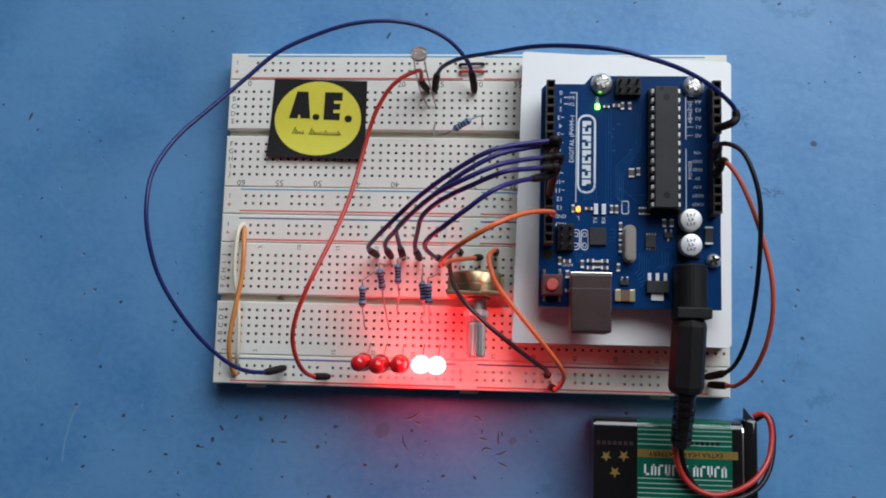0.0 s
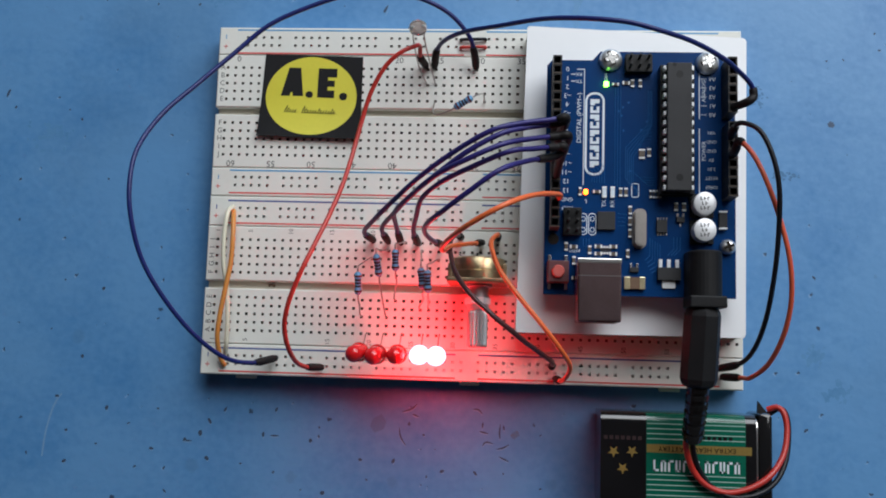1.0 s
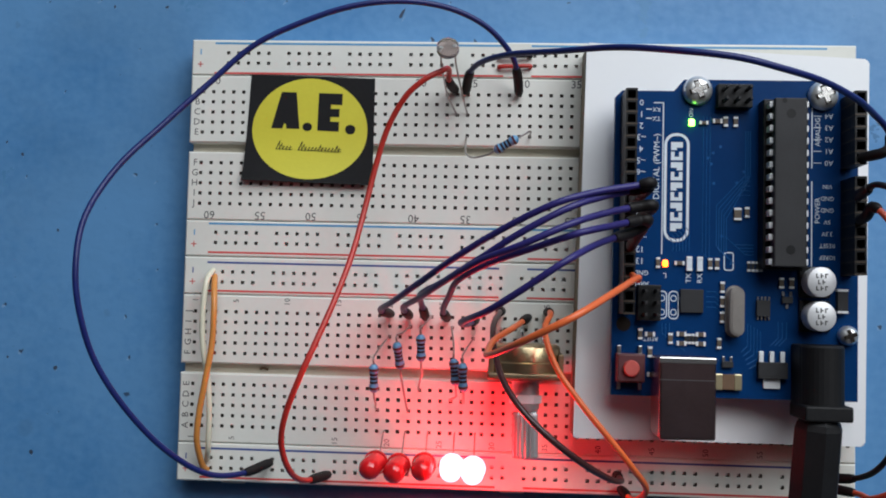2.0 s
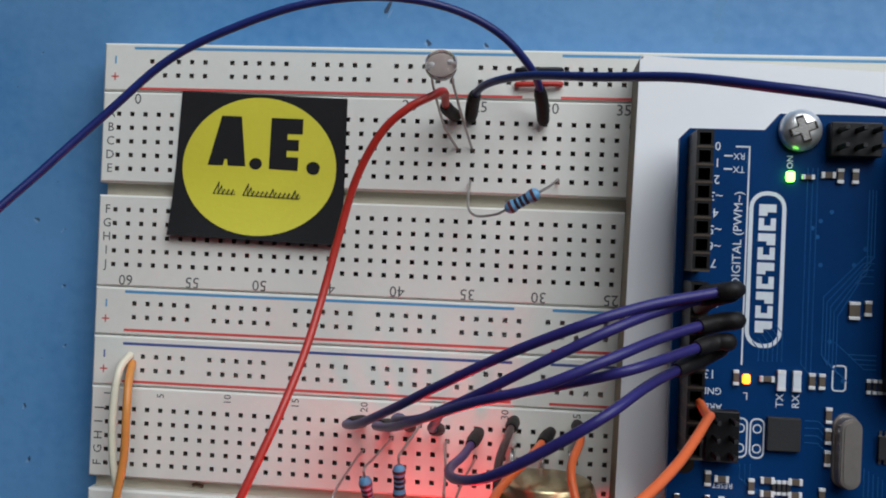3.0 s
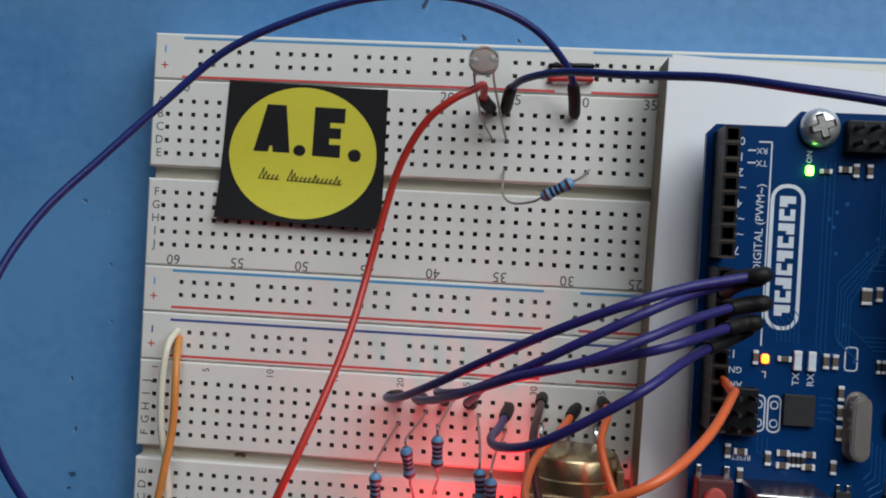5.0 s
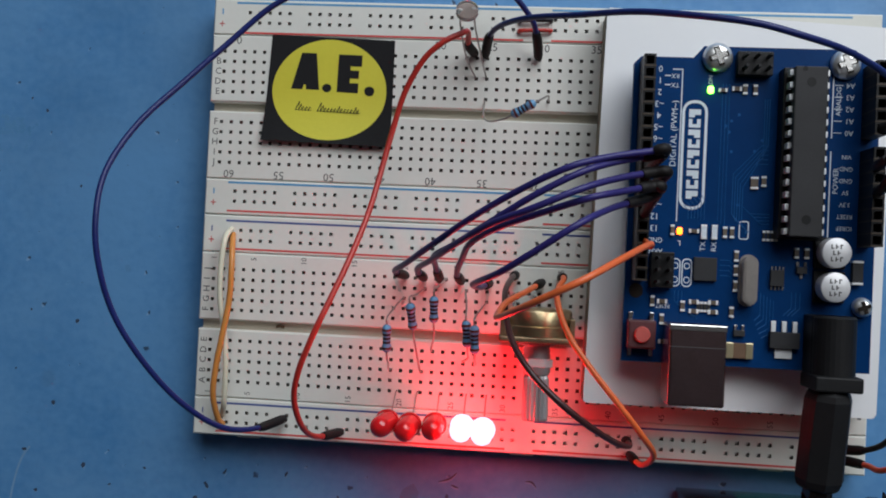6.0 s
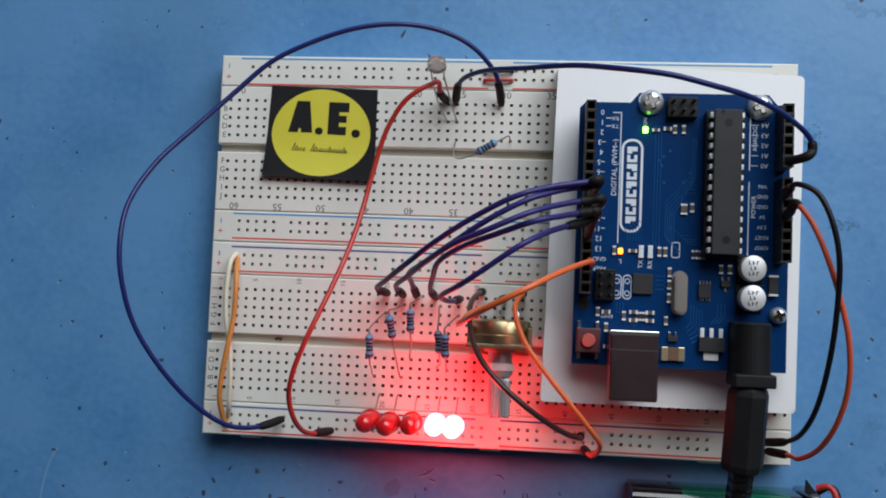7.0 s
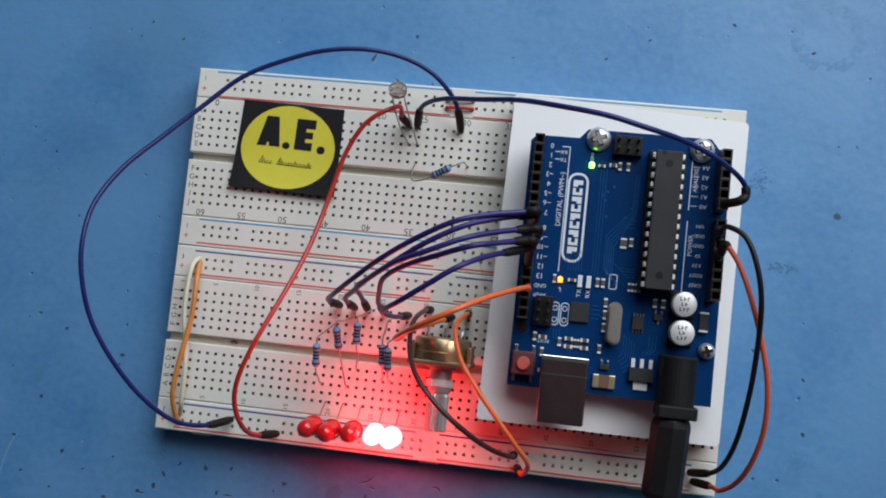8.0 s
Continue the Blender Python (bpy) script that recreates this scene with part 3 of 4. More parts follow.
for v in (25.1, 17.9):
    can = part("capacitor", lathe(mesh(), (UX + 43.8, UY + v, UZ + 0.9), (UX + 43.8, UY + v, UZ + 5.6), [(0, 3.0), (0.1, 3.15), (0.9, 3.15), (0.97, 3.05), (1, 2.8)], 28), M_CAPTOP, uno, "round silver capacitor", True)
    part("seat", ub(mesh(), 40.5, 47.1, v - 3.3, v + 3.3, 0.02, 0.9, 0.15), M_SOCKET, can)
    bm = mesh()
    for a, b, n in ((-1.3, 0.8, 3), (-0.9, -0.5, 2), (-1.3, -1.8, 3)):
        for k in range(n):
            ub(bm, 43.8 + a + 0.95 * k, 43.8 + a + 0.95 * k + 0.28, v + b, v + b + 0.95, 5.6, 5.62)
            ub(bm, 43.8 + a + 0.95 * k, 43.8 + a + 0.95 * k + 0.62, v + b + 0.35 * (k % 3), v + b + 0.35 * (k % 3) + 0.24, 5.62, 5.64)
    part("marking", bm, M_INK, can)


def smd(u, v, du, dv, w, body, ends=True, label=""):
    s = part("component", ub(mesh(), u - du / 2, u + du / 2, v - dv / 2, v + dv / 2, 0.02, w, 0.06), body, uno, label)
    if ends:
        for k in (-1, 1):
            bm = mesh()
            if dv >= du:
                ub(bm, u - du / 2 - 0.03, u + du / 2 + 0.03, v + k * dv / 2 - 0.25, v + k * dv / 2 + 0.25, 0.02, w + 0.03, 0.05)
            else:
                ub(bm, u + k * du / 2 - 0.25, u + k * du / 2 + 0.25, v - dv / 2 - 0.03, v + dv / 2 + 0.03, 0.02, w + 0.03, 0.05)
            part("terminal", bm, M_SOLDER, s)
    return s


for u in (16.7, 19.0):
    smd(u, 28.5, 1.2, 2.6, 0.8, M_SILK, label="unlit white indicator lamp")
for u, v, du, dv in ((21.3, 28.6, 0.9, 1.9), (22.8, 28.6, 0.9, 1.9), (24.0, 20.5, 0.9, 1.9), (24.0, 23.6, 0.9, 1.9), (24.0, 17.2, 0.9, 1.9),
                     (23.4, 11.6, 0.9, 1.8), (12.8, 12.4, 0.9, 1.8), (15.2, 13.4, 1.6, 0.9), (15.2, 11.4, 1.6, 0.9), (19.4, 13.4, 1.6, 0.9),
                     (19.4, 11.4, 1.6, 0.9), (6.2, 13.2, 0.9, 1.8), (8.3, 13.2, 1.7, 0.9), (8.4, 9.4, 0.9, 1.8), (8.9, 4.6, 1.7, 0.9),
                     (27.2, 39.4, 1.6, 2.2), (29.2, 39.8, 1.0, 1.8), (22.6, 59.5, 1.6, 0.9), (24.4, 59.4, 0.9, 1.7), (26.6, 59.4, 0.9, 1.7),
                     (19.6, 59.1, 1.4, 0.7), (36.8, 24.8, 1.0, 1.8), (39.0, 24.8, 1.0, 1.8), (14.6, 28.6, 1.7, 0.8), (9.9, 28.6, 0.8, 1.8)):
    smd(u, v, du, dv, 0.55, M_SMD)
for k in range(4):
    smd(16.2 + 0.75 * k, 12.4, 0.55, 1.7, 0.5, M_CHIPBODY)
    smd(29.7 + 0.9 * k, 28.2, 0.6, 1.7, 0.5, M_CHIPBODY)
amp = smd(32.8, 19.3, 2.9, 3.4, 1.0, M_CHIPBODY, False)
for k in range(4):
    for v in (21.4, 17.2):
        part("leg", ub(mesh(), 31.55 + 0.8 * k, 31.95 + 0.8 * k, v - 0.4, v + 0.4, 0.02, 0.3), M_METAL, amp)
tr = smd(38.0, 21.2, 2.2, 1.4, 0.9, M_CHIPBODY, False)
for u, v in ((37.2, 22.5), (38.8, 22.5), (38.0, 19.9)):
    part("leg", ub(mesh(), u - 0.3, u + 0.3, v - 0.5, v + 0.5, 0.02, 0.3), M_METAL, tr)
smd(49.6, 21.2, 2.2, 4.6, 1.6, M_CHIPBODY)
reg = smd(34.8, 6.2, 6.3, 3.4, 1.6, M_CHIPBODY, False, "black voltage regulator")
for k in (-1, 0, 1):
    part("leg", ub(mesh(), 34.8 + 2.3 * k - 0.5, 34.8 + 2.3 * k + 0.5, 7.9, 10.2, 0.02, 0.6, 0.1), M_SOLDER, reg)
part("tab", ub(mesh(), 33.0, 36.6, 2.3, 4.5, 0.02, 0.6, 0.1), M_SOLDER, reg)
fuse = smd(25.3, 3.5, 5.4, 3.2, 1.2, M_PHENOLIC, False, "resettable fuse with gold ends")
for k in (-1, 1):
    part("terminal", ub(mesh(), 25.3 + 2.1 * k - 0.8, 25.3 + 2.1 * k + 0.8, 1.8, 5.2, 0.02, 1.3, 0.15), M_GOLDMETAL, fuse)
smd(25.2, 7.2, 2.4, 1.3, 0.9, M_CHIPBODY, False)
for u in (24.4, 26.0):
    smd(u, 8.3, 0.6, 1.2, 0.4, M_METAL, False)
part("power_lamp", ub(mesh(), 16.25, 17.55, 58.3, 59.9, 0.02, 0.8, 0.35), M_GREEN_ON, uno, "lit green indicator lamp")
part("pin_lamp", ub(mesh(), 10.85, 12.05, 27.7, 29.2, 0.02, 0.8, 0.35), M_AMBER_ON, uno, "lit amber indicator lamp")

sw = part("reset_switch", ub(mesh(), 0.9, 6.9, 3.0, 9.0, 0.02, 3.2, 0.2), M_SWITCH, uno, "reset switch with a coral button")
part("plunger", lathe(mesh(), (UX + 3.9, UY + 6.0, UZ + 3.2), (UX + 3.9, UY + 6.0, UZ + 4.4), [(0, 1.75), (0.7, 1.75), (1, 1.5)], 20), M_BUTTON, sw, "coral red plunger", True)
part("cover", ub(mesh(), 1.2, 6.6, 3.3, 8.7, 3.2, 3.4, 0.05), M_SWITCH, sw)
for u in (1.6, 6.2):
    for v in (9.8, 2.2):
        part("leg", ub(mesh(), u - 0.45, u + 0.45, v - 0.9, v + 0.9, 0.02, 0.7, 0.1), M_METAL, sw)
# the board isn't pierced: a dark disc paints the mounting hole's depth
uc(bm := mesh(), 2.54, 15.24, 0.0, 0.03, 1.6)
part("hole_shade_disc", bm, M_DARK, uno)

usb = part("usb_port", ub(mesh(), 8.7, 20.5, -7.7, 8.9, 0.02, 10.9, 0.5), M_SHELL, uno, "square metal USB socket shell")
# folded seam in paler steel, which paints the window's highlight along the edge
bm = mesh()
ub(bm, 8.65, 20.55, 7.7, 9.0, 9.6, 11.0, 0.2)
ub(bm, 8.65, 20.55, 4.3, 4.5, 10.9, 10.95)
part("bright_seam", bm, M_STEEL, usb)
# flat dark sheet on the solid shell paints the darkness of the opening
part("mouth_shade", ub(mesh(), 9.9, 19.3, -7.76, -7.7, 1.5, 9.5), M_HOLE_SHADE, usb)

bm = ub(mesh(), 39.0, 48.2, -1.4, 12.0, 0.02, 6.4, 0.3)
lathe(bm, (UX + 43.6, UY - 1.4, UZ + 6.2), (UX + 43.6, UY + 12.0, UZ + 6.2), [(0, 4.5), (0.97, 4.5), (1, 4.1)], 28)
jack = part("power_jack", bm, M_BLACK, uno, "black barrel power socket")
part("jack_collar", ub(mesh(), 38.7, 48.5, -3.2, -0.1, 0.02, 11.2, 0.4), M_BLACK, jack)


def screw(u, v, size=1.0):
    s = thing("screw", (UX + u, UY + v, PANEL_TOP), "domed cross-head steel screw holding the circuit board", "screw", "board screws")
    p = lambda w: (UX + u, UY + v, UZ + w)
    bm = lathe(mesh(), p(0.03), p(2.5), [(0, 3.2 * size), (0.15, 3.3 * size), (0.4, 3.2 * size), (0.66, 2.8 * size), (0.86, 2.3 * size), (0.96, 1.5 * size), (1, 0.5 * size)], 28)
    head = part("head", bm, M_SCREW, s, "", True)
    bm, inner = mesh(), mesh()
    for target, reach, low, high, dent in ((bm, 2.2 * size, 2.0, 2.52, 1.0 * size), (inner, 1.8 * size, 2.1, 2.55, 0.75 * size)):
        star = []
        for k in range(4):
            t = radians(20 + 90 * k)
            for turn, r in ((-0.27, reach), (0.27, reach), (math.pi / 4, dent)):
                star.append((UX + u + r * math.cos(t + turn), UY + v + r * math.sin(t + turn)))
        prism(target, star, UZ + low, UZ + high)
    # raised dark star paints the cross's shade and the dome's dark reflection
    part("cross_shade", bm, M_DARK, head)
    part("recess_face", inner, M_STEEL if size == 1 else M_DARK, head)
    part("shank", cyl(mesh(), (UX + u, UY + v, PANEL_TOP - 4), p(0.03), 1.45, None, 14), M_STEEL, s)
    return s


screw(18.1, 67.0)
screw(45.5, 66.2)
screw(51.0, 13.4, 0.66)

# ---- sticker ----
st = thing("logo_card", (-51, 32, TOP), "square black card with a yellow oval emblem lying on the breadboard", "card")


def card_point(a, b, lift=0.0):
    """A place on the card, a and b from -1 to 1; its lower edge curls up a little."""
    x = -51.2 + a * (15.8 + 0.35 * -b) - 0.55 * (1 - b) * 0.6
    y = 32.2 + b * 13.3 - 0.35 * a * (1 + b) * 0.5 - 0.4 * (a if b < 0 else 0)
    z = TOP + 0.25 + 1.6 * max(0.0, -b) ** 2 + lift
    return (x, y, z)


bm = mesh()
N = 14
grid = [[bm.verts.new(card_point(-1 + 2 * i / N, -1 + 2 * j / N)) for i in range(N + 1)] for j in range(N + 1)]
under = [[bm.verts.new(Vector(card_point(-1 + 2 * i / N, -1 + 2 * j / N)) - Vector((0, 0, 0.22))) for i in range(N + 1)] for j in range(N + 1)]
for j in range(N):
    for i in range(N):
        bm.faces.new((grid[j][i], grid[j][i + 1], grid[j + 1][i + 1], grid[j + 1][i]))
        bm.faces.new((under[j][i], under[j + 1][i], under[j + 1][i + 1], under[j][i + 1]))
edge = [(0, i) for i in range(N)] + [(i, N) for i in range(N)] + [(N, N - i) for i in range(N)] + [(N - i, 0) for i in range(N)]
for (a, b), (c, d) in zip(edge, edge[1:] + edge[:1]):
    bm.faces.new((grid[a][b], under[a][b], under[c][d], grid[c][d]))
part("card_sheet", bm, M_PAPER, st, "", True)


def inlay(name, rings, lift, mat, parent):
    """A printed patch laid on the card, made of strips between a left and a right edge."""
    bm = mesh()
    for left, right in rings:
        lift += 0.004
        lv = [bm.verts.new(card_point(a, b, lift)) for a, b in left]
        rv = [bm.verts.new(card_point(a, b, lift)) for a, b in right]
        for k in range(len(lv) - 1):
            bm.faces.new((lv[k], rv[k], rv[k + 1], lv[k + 1]))
    return part(name, bm, mat, parent)


def oval(ca, cb, ra, rb, n=28):
    angles = [-math.pi / 2 + math.pi * k / n for k in range(n + 1)]
    return ([(ca - ra * math.cos(t), cb + rb * math.sin(t)) for t in angles], [(ca + ra * math.cos(t), cb + rb * math.sin(t)) for t in angles])


def bar(a0, a1, b0, b1, lean=0.0, n=4):
    return ([(a0 + lean * k / n, b0 + (b1 - b0) * k / n) for k in range(n + 1)], [(a1 + lean * k / n, b0 + (b1 - b0) * k / n) for k in range(n + 1)])


inlay("yellow_oval", [oval(-0.01, 0.01, 0.91, 0.95)], 0.05, M_YELLOW, st)
inlay("emblem_mark", [bar(-0.62, -0.44, 0.01, 0.69, 0.13), bar(-0.38, -0.17, 0.01, 0.69, -0.08), bar(-0.49, -0.27, 0.10, 0.20), bar(-0.48, -0.28, 0.36, 0.69),
                      oval(-0.05, 0.05, 0.075, 0.08, 10), bar(0.11, 0.31, -0.01, 0.69), bar(0.31, 0.45, -0.01, 0.16), bar(0.31, 0.45, 0.25, 0.40),
                      bar(0.31, 0.49, 0.48, 0.69), oval(0.63, 0.03, 0.08, 0.08, 10)], 0.09, M_PAPER, st)
strokes = []
for start, count in ((-0.52, 5), (-0.17, 13)):
    for k in range(count):
        a, tall = start + 0.052 * k, 0.17 if k == 0 else (0.12 if k % 5 == 1 else 0.075)
        for a0, b0, a1, b1, w in ((a, -0.40, a + 0.35 * tall, -0.40 + tall, 0.006), (a, -0.40, a + 0.05, -0.385, 0.004), (a + 0.35 * tall, -0.40 + tall, a + 0.05, -0.37, 0.004)):
            strokes.append(([(a0 - w, b0 + w), (a1 - w, b1 + w)], [(a0 + w, b0 - w), (a1 + w, b1 - w)]))
tagged(inlay("script_line", strokes, 0.09, M_PAPER, st), kind="stuff")

# ---- wires ----
NAVY_LOOP = [(-0.3, 41.6, 9.5), (-0.9, 45.4, 14.3), (-2.6, 49.2, 18.5), (-8.3, 54.5, 22.1), (-16.6, 57.7, 25.3), (-26.7, 58.6, 27.7), (-38.1, 57.2, 28.8), (-49.5, 53.4, 29.1), (-60.9, 47.6, 29.5), (-70.9, 38.1, 30.8), (-79.4, 28.4, 34.3), (-87.2, 18.1, 39.4), (-91.7, 7.0, 44.3), (-92.1, -3.9, 47.0), (-91.0, -13.9, 46.3), (-88.5, -24.1, 43.1), (-83.1, -34.2, 38.9), (-76.5, -43.2, 33.0), (-69.6, -49.4, 25.7), (-63.7, -50.8, 17.7), (-58.3, -49.2, 10.1)]
RED_LONG = [(-15.8, 42.4, 8.9), (-17.1, 43.1, 15.1), (-17.0, 44.9, 20.4), (-18.6, 43.6, 23.6), (-22.4, 41.3, 24.6), (-26.8, 37.4, 23.4), (-31.0, 30.1, 21.4), (-33.7, 20.7, 20.6), (-35.9, 9.9, 22.3), (-37.5, 0.7, 26.8), (-40.1, -9.2, 32.1), (-43.6, -19.2, 36.2), (-46.3, -26.1, 37.6), (-49.5, -34.4, 36.1), (-50.9, -41.2, 32.8), (-49.9, -47.8, 27.9), (-48.0, -51.2, 20.6), (-44.1, -51.6, 10.5)]
NAVY_TOP = [(-13.3, 42.0, 9.1), (-12.0, 45.4, 16.0), (-8.8, 46.2, 23.0), (-2.6, 45.9, 30.8), (6.7, 44.1, 40.3), (17.7, 42.4, 50.3), (27.4, 40.0, 57.8), (38.9, 37.9, 61.2), (47.8, 36.2, 59.8), (57.4, 34.9, 54.7), (66.0, 32.9, 48.3), (71.7, 30.9, 42.6), (75.5, 28.4, 39.5), (76.4, 25.6, 38.6), (75.0, 23.9, 38.8), (71.7, 23.3, 34.8)]
PURPLE_0 = [(23.9, 13.5, 34.7), (24.7, 14.2, 44.3), (24.9, 14.8, 53.8), (21.9, 14.2, 54.1), (13.8, 12.5, 56.7), (5.9, 9.9, 58.8), (-3.5, 5.4, 54.4), (-12.8, 0.0, 47.9), (-20.8, -5.2, 39.4), (-27.7, -9.6, 29.6), (-31.6, -11.6, 19.6), (-30.1, -12.7, 9.5)]
PURPLE_1 = [(23.5, 11.2, 34.7), (24.0, 13.1, 43.3), (24.7, 14.2, 51.6), (22.2, 13.7, 51.6), (15.1, 11.7, 55.4), (8.3, 9.0, 59.2), (-0.0, 4.5, 58.6), (-7.5, -0.2, 54.3), (-15.6, -5.2, 46.3), (-21.3, -8.6, 35.9), (-25.9, -10.9, 23.4), (-25.6, -13.1, 9.6)]
PURPLE_2 = [(24.0, 8.3, 34.7), (25.3, 9.7, 42.9), (25.7, 10.7, 51.1), (22.4, 10.3, 51.8), (15.1, 8.3, 56.6), (8.3, 5.7, 61.1), (-0.1, 1.9, 61.0), (-8.4, -1.3, 55.3), (-16.2, -5.5, 45.3), (-21.0, -7.7, 34.5), (-22.0, -9.5, 22.0), (-21.7, -13.4, 9.6)]
PURPLE_3 = [(23.6, 5.5, 34.8), (24.3, 6.6, 42.6), (24.8, 7.8, 50.4), (22.6, 7.6, 51.2), (16.6, 6.0, 56.0), (10.5, 4.3, 59.9), (2.3, 1.6, 56.1), (-6.5, -1.4, 49.5), (-12.8, -4.7, 41.3), (-15.2, -8.3, 31.5), (-16.9, -11.3, 20.8), (-16.5, -13.5, 9.5)]
PURPLE_4 = [(23.6, 3.2, 34.8), (23.9, 5.1, 41.5), (24.2, 6.7, 48.3), (21.8, 5.4, 49.1), (14.7, 2.7, 55.9), (8.0, -1.1, 62.3), (0.6, -6.2, 60.6), (-6.1, -10.6, 56.3), (-10.7, -12.8, 48.3), (-12.1, -13.7, 38.3), (-11.0, -14.3, 25.5), (-9.5, -13.5, 9.8)]
ORANGE_GND = [(24.2, -2.6, 34.4), (24.5, -3.8, 39.8), (23.8, -3.5, 43.7), (17.0, -6.8, 60.8), (9.5, -11.0, 69.7), (1.6, -15.2, 67.6), (-3.5, -18.0, 61.4), (-6.1, -19.4, 53.7), (-6.4, -19.4, 45.5), (-4.9, -17.1, 35.9), (-0.8, -14.9, 23.8), (3.1, -12.7, 9.8)]
BROWN = [(-3.4, -11.2, 9.1), (-4.2, -12.0, 20.4), (-5.3, -14.8, 29.9), (-4.8, -19.8, 37.3), (-2.8, -25.6, 43.0), (1.2, -31.0, 46.9), (6.9, -36.2, 47.9), (13.7, -41.4, 44.8), (19.6, -45.4, 37.5), (23.7, -47.9, 25.6), (24.5, -49.4, 9.8)]
ORANGE_LOW = [(7.6, -11.3, 9.2), (7.7, -11.7, 21.1), (6.0, -15.3, 29.6), (8.4, -22.8, 34.8), (13.1, -29.5, 37.0), (19.5, -37.1, 37.2), (24.9, -43.6, 34.8), (28.6, -49.0, 29.0), (27.2, -53.1, 20.2), (25.6, -52.8, 9.6)]
CREAM = [(-74.5, -3.1, 9.0), (-74.8, -5.7, 13.0), (-75.2, -12.8, 14.0), (-74.9, -21.0, 14.0), (-73.4, -29.2, 14.0), (-72.7, -37.3, 14.0), (-73.0, -45.5, 13.0), (-74.4, -49.3, 9.0)]
ORANGE_SIDE = [(-74.1, -4.5, 9.0), (-72.9, -7.6, 13.0), (-72.2, -12.8, 15.0), (-72.4, -21.0, 15.0), (-73.5, -29.2, 15.5), (-74.9, -37.4, 15.0), (-75.5, -44.0, 14.0), (-75.0, -49.9, 11.0), (-74.3, -51.8, 9.0)]
BLACK_SIDE = [(71.1, 15.1, 34.8), (70.6, 15.5, 40.1), (71.5, 16.4, 44.7), (75.6, 13.9, 47.2), (78.5, 7.4, 48.3), (80.4, -1.0, 47.6), (81.0, -11.4, 44.9), (81.0, -23.1, 40.5), (80.3, -34.8, 34.3), (79.1, -42.7, 26.8), (77.3, -46.7, 18.7), (73.0, -48.4, 10.2)]
ORANGE_RED = [(71.5, 9.9, 34.8), (71.6, 10.6, 38.5), (72.0, 12.2, 41.5), (75.0, 7.9, 43.8), (78.2, 0.3, 44.8), (81.6, -9.6, 44.3), (84.3, -19.9, 42.9), (85.4, -30.4, 39.7), (84.5, -39.7, 34.8), (82.3, -46.9, 28.4), (79.4, -50.6, 21.7), (78.4, -50.8, 15.6), (73.9, -50.7, 10.0)]
BATT_RED = [(61.0, -67.1, 25.0), (61.6, -71.1, 22.0), (63.5, -76.2, 20.0), (67.2, -80.6, 19.5), (73.1, -82.7, 19.0), (79.6, -81.3, 19.0), (85.5, -77.7, 18.0), (89.9, -72.3, 15.0), (91.6, -65.8, 13.0), (91.2, -60.9, 12.0), (89.5, -59.0, 11.0), (86.9, -59.8, 10.0)]
BATT_BLACK = [(62.9, -67.2, 24.0), (63.5, -71.1, 21.5), (65.3, -76.2, 19.5), (69.1, -81.3, 19.0), (74.8, -83.9, 19.0), (81.4, -83.1, 18.5), (87.3, -79.8, 16.0), (91.1, -74.2, 13.0), (92.6, -66.9, 11.0), (92.4, -61.4, 10.0), (90.6, -59.4, 9.5), (87.4, -61.2, 9.0)]


def sleeve(name, line, r, parent):
    """Heat-shrink that follows the wire's end, a little swollen in its middle."""
    bm, rings, side, last = mesh(), [], Vector((0.3, 0.5, 0.81)), len(line) - 1
    for k, p in enumerate(line):
        way = (line[min(k + 1, last)] - line[max(k - 1, 0)]).normalized()
        side = (side - way * side.dot(way)).normalized()
        other, wide = way.cross(side), r * (0.82 if k in (0, last) else 1.0 + 0.05 * math.sin(3.1 * k / last))
        rings.append([bm.verts.new(p + wide * (math.cos(t) * side + math.sin(t) * other)) for t in (math.pi * i / 6 for i in range(12))])
    for p, q in zip(rings, rings[1:]):
        for i in range(12):
            bm.faces.new((p[i], p[(i + 1) % 12], q[(i + 1) % 12], q[i]))
    bm.faces.new(rings[0][::-1])
    bm.faces.new(rings[-1])
    return part(name, bm, M_SLEEVE, parent, "", True)


def wire(points, mat, label, ends="both", r=0.68, ferrule=7.0, group="", fr=1.12, first=0.0):
    ob = thing("jumper_wire", points[0], label, "wire", group)
    part("insulation", tube(mesh(), points, r), mat, ob, "", True)
    line = smooth_line(points)
    for way, k in ((1, "start"), (-1, "end")):
        seq = line[::way]
        if ends in ("both", k):
            far, kept = 0.0, [seq[0]]
            for q in seq[1:]:
                far += (q - kept[-1]).length
                kept.append(q)
                if far > (first or ferrule if k == "start" else ferrule):
                    break
            sleeve("sleeve", kept, fr, ob)
    return ob


wire(NAVY_LOOP, M_NAVY, "long navy blue jumper wire arched high round the breadboards", ferrule=7.5)
wire(RED_LONG, M_RED, "long red jumper wire running across both breadboards", ferrule=7)
wire(NAVY_TOP, M_NAVY, "navy blue jumper wire running to the circuit board's analog pins", ferrule=9.5, first=7.0)
for pts in (PURPLE_0, PURPLE_1, PURPLE_2, PURPLE_3, PURPLE_4):
    wire(pts, M_PURPLE, "dark purple jumper wire arching from the circuit board to the breadboard", group="purple jumper wires", ferrule=7, r=0.7, first=21.5)
wire(ORANGE_GND, M_ORANGE, "orange jumper wire bent sharply back above the potentiometer", "end", ferrule=6)
wire(BROWN, M_BROWN, "dark brown jumper wire crossing over the potentiometer", ferrule=6)
wire(ORANGE_LOW, M_ORANGE, "orange jumper wire from the potentiometer to the lower power rail", ferrule=6)
wire(CREAM, M_CREAMW, "short cream jumper wire joining the power rails", "none", r=0.7)
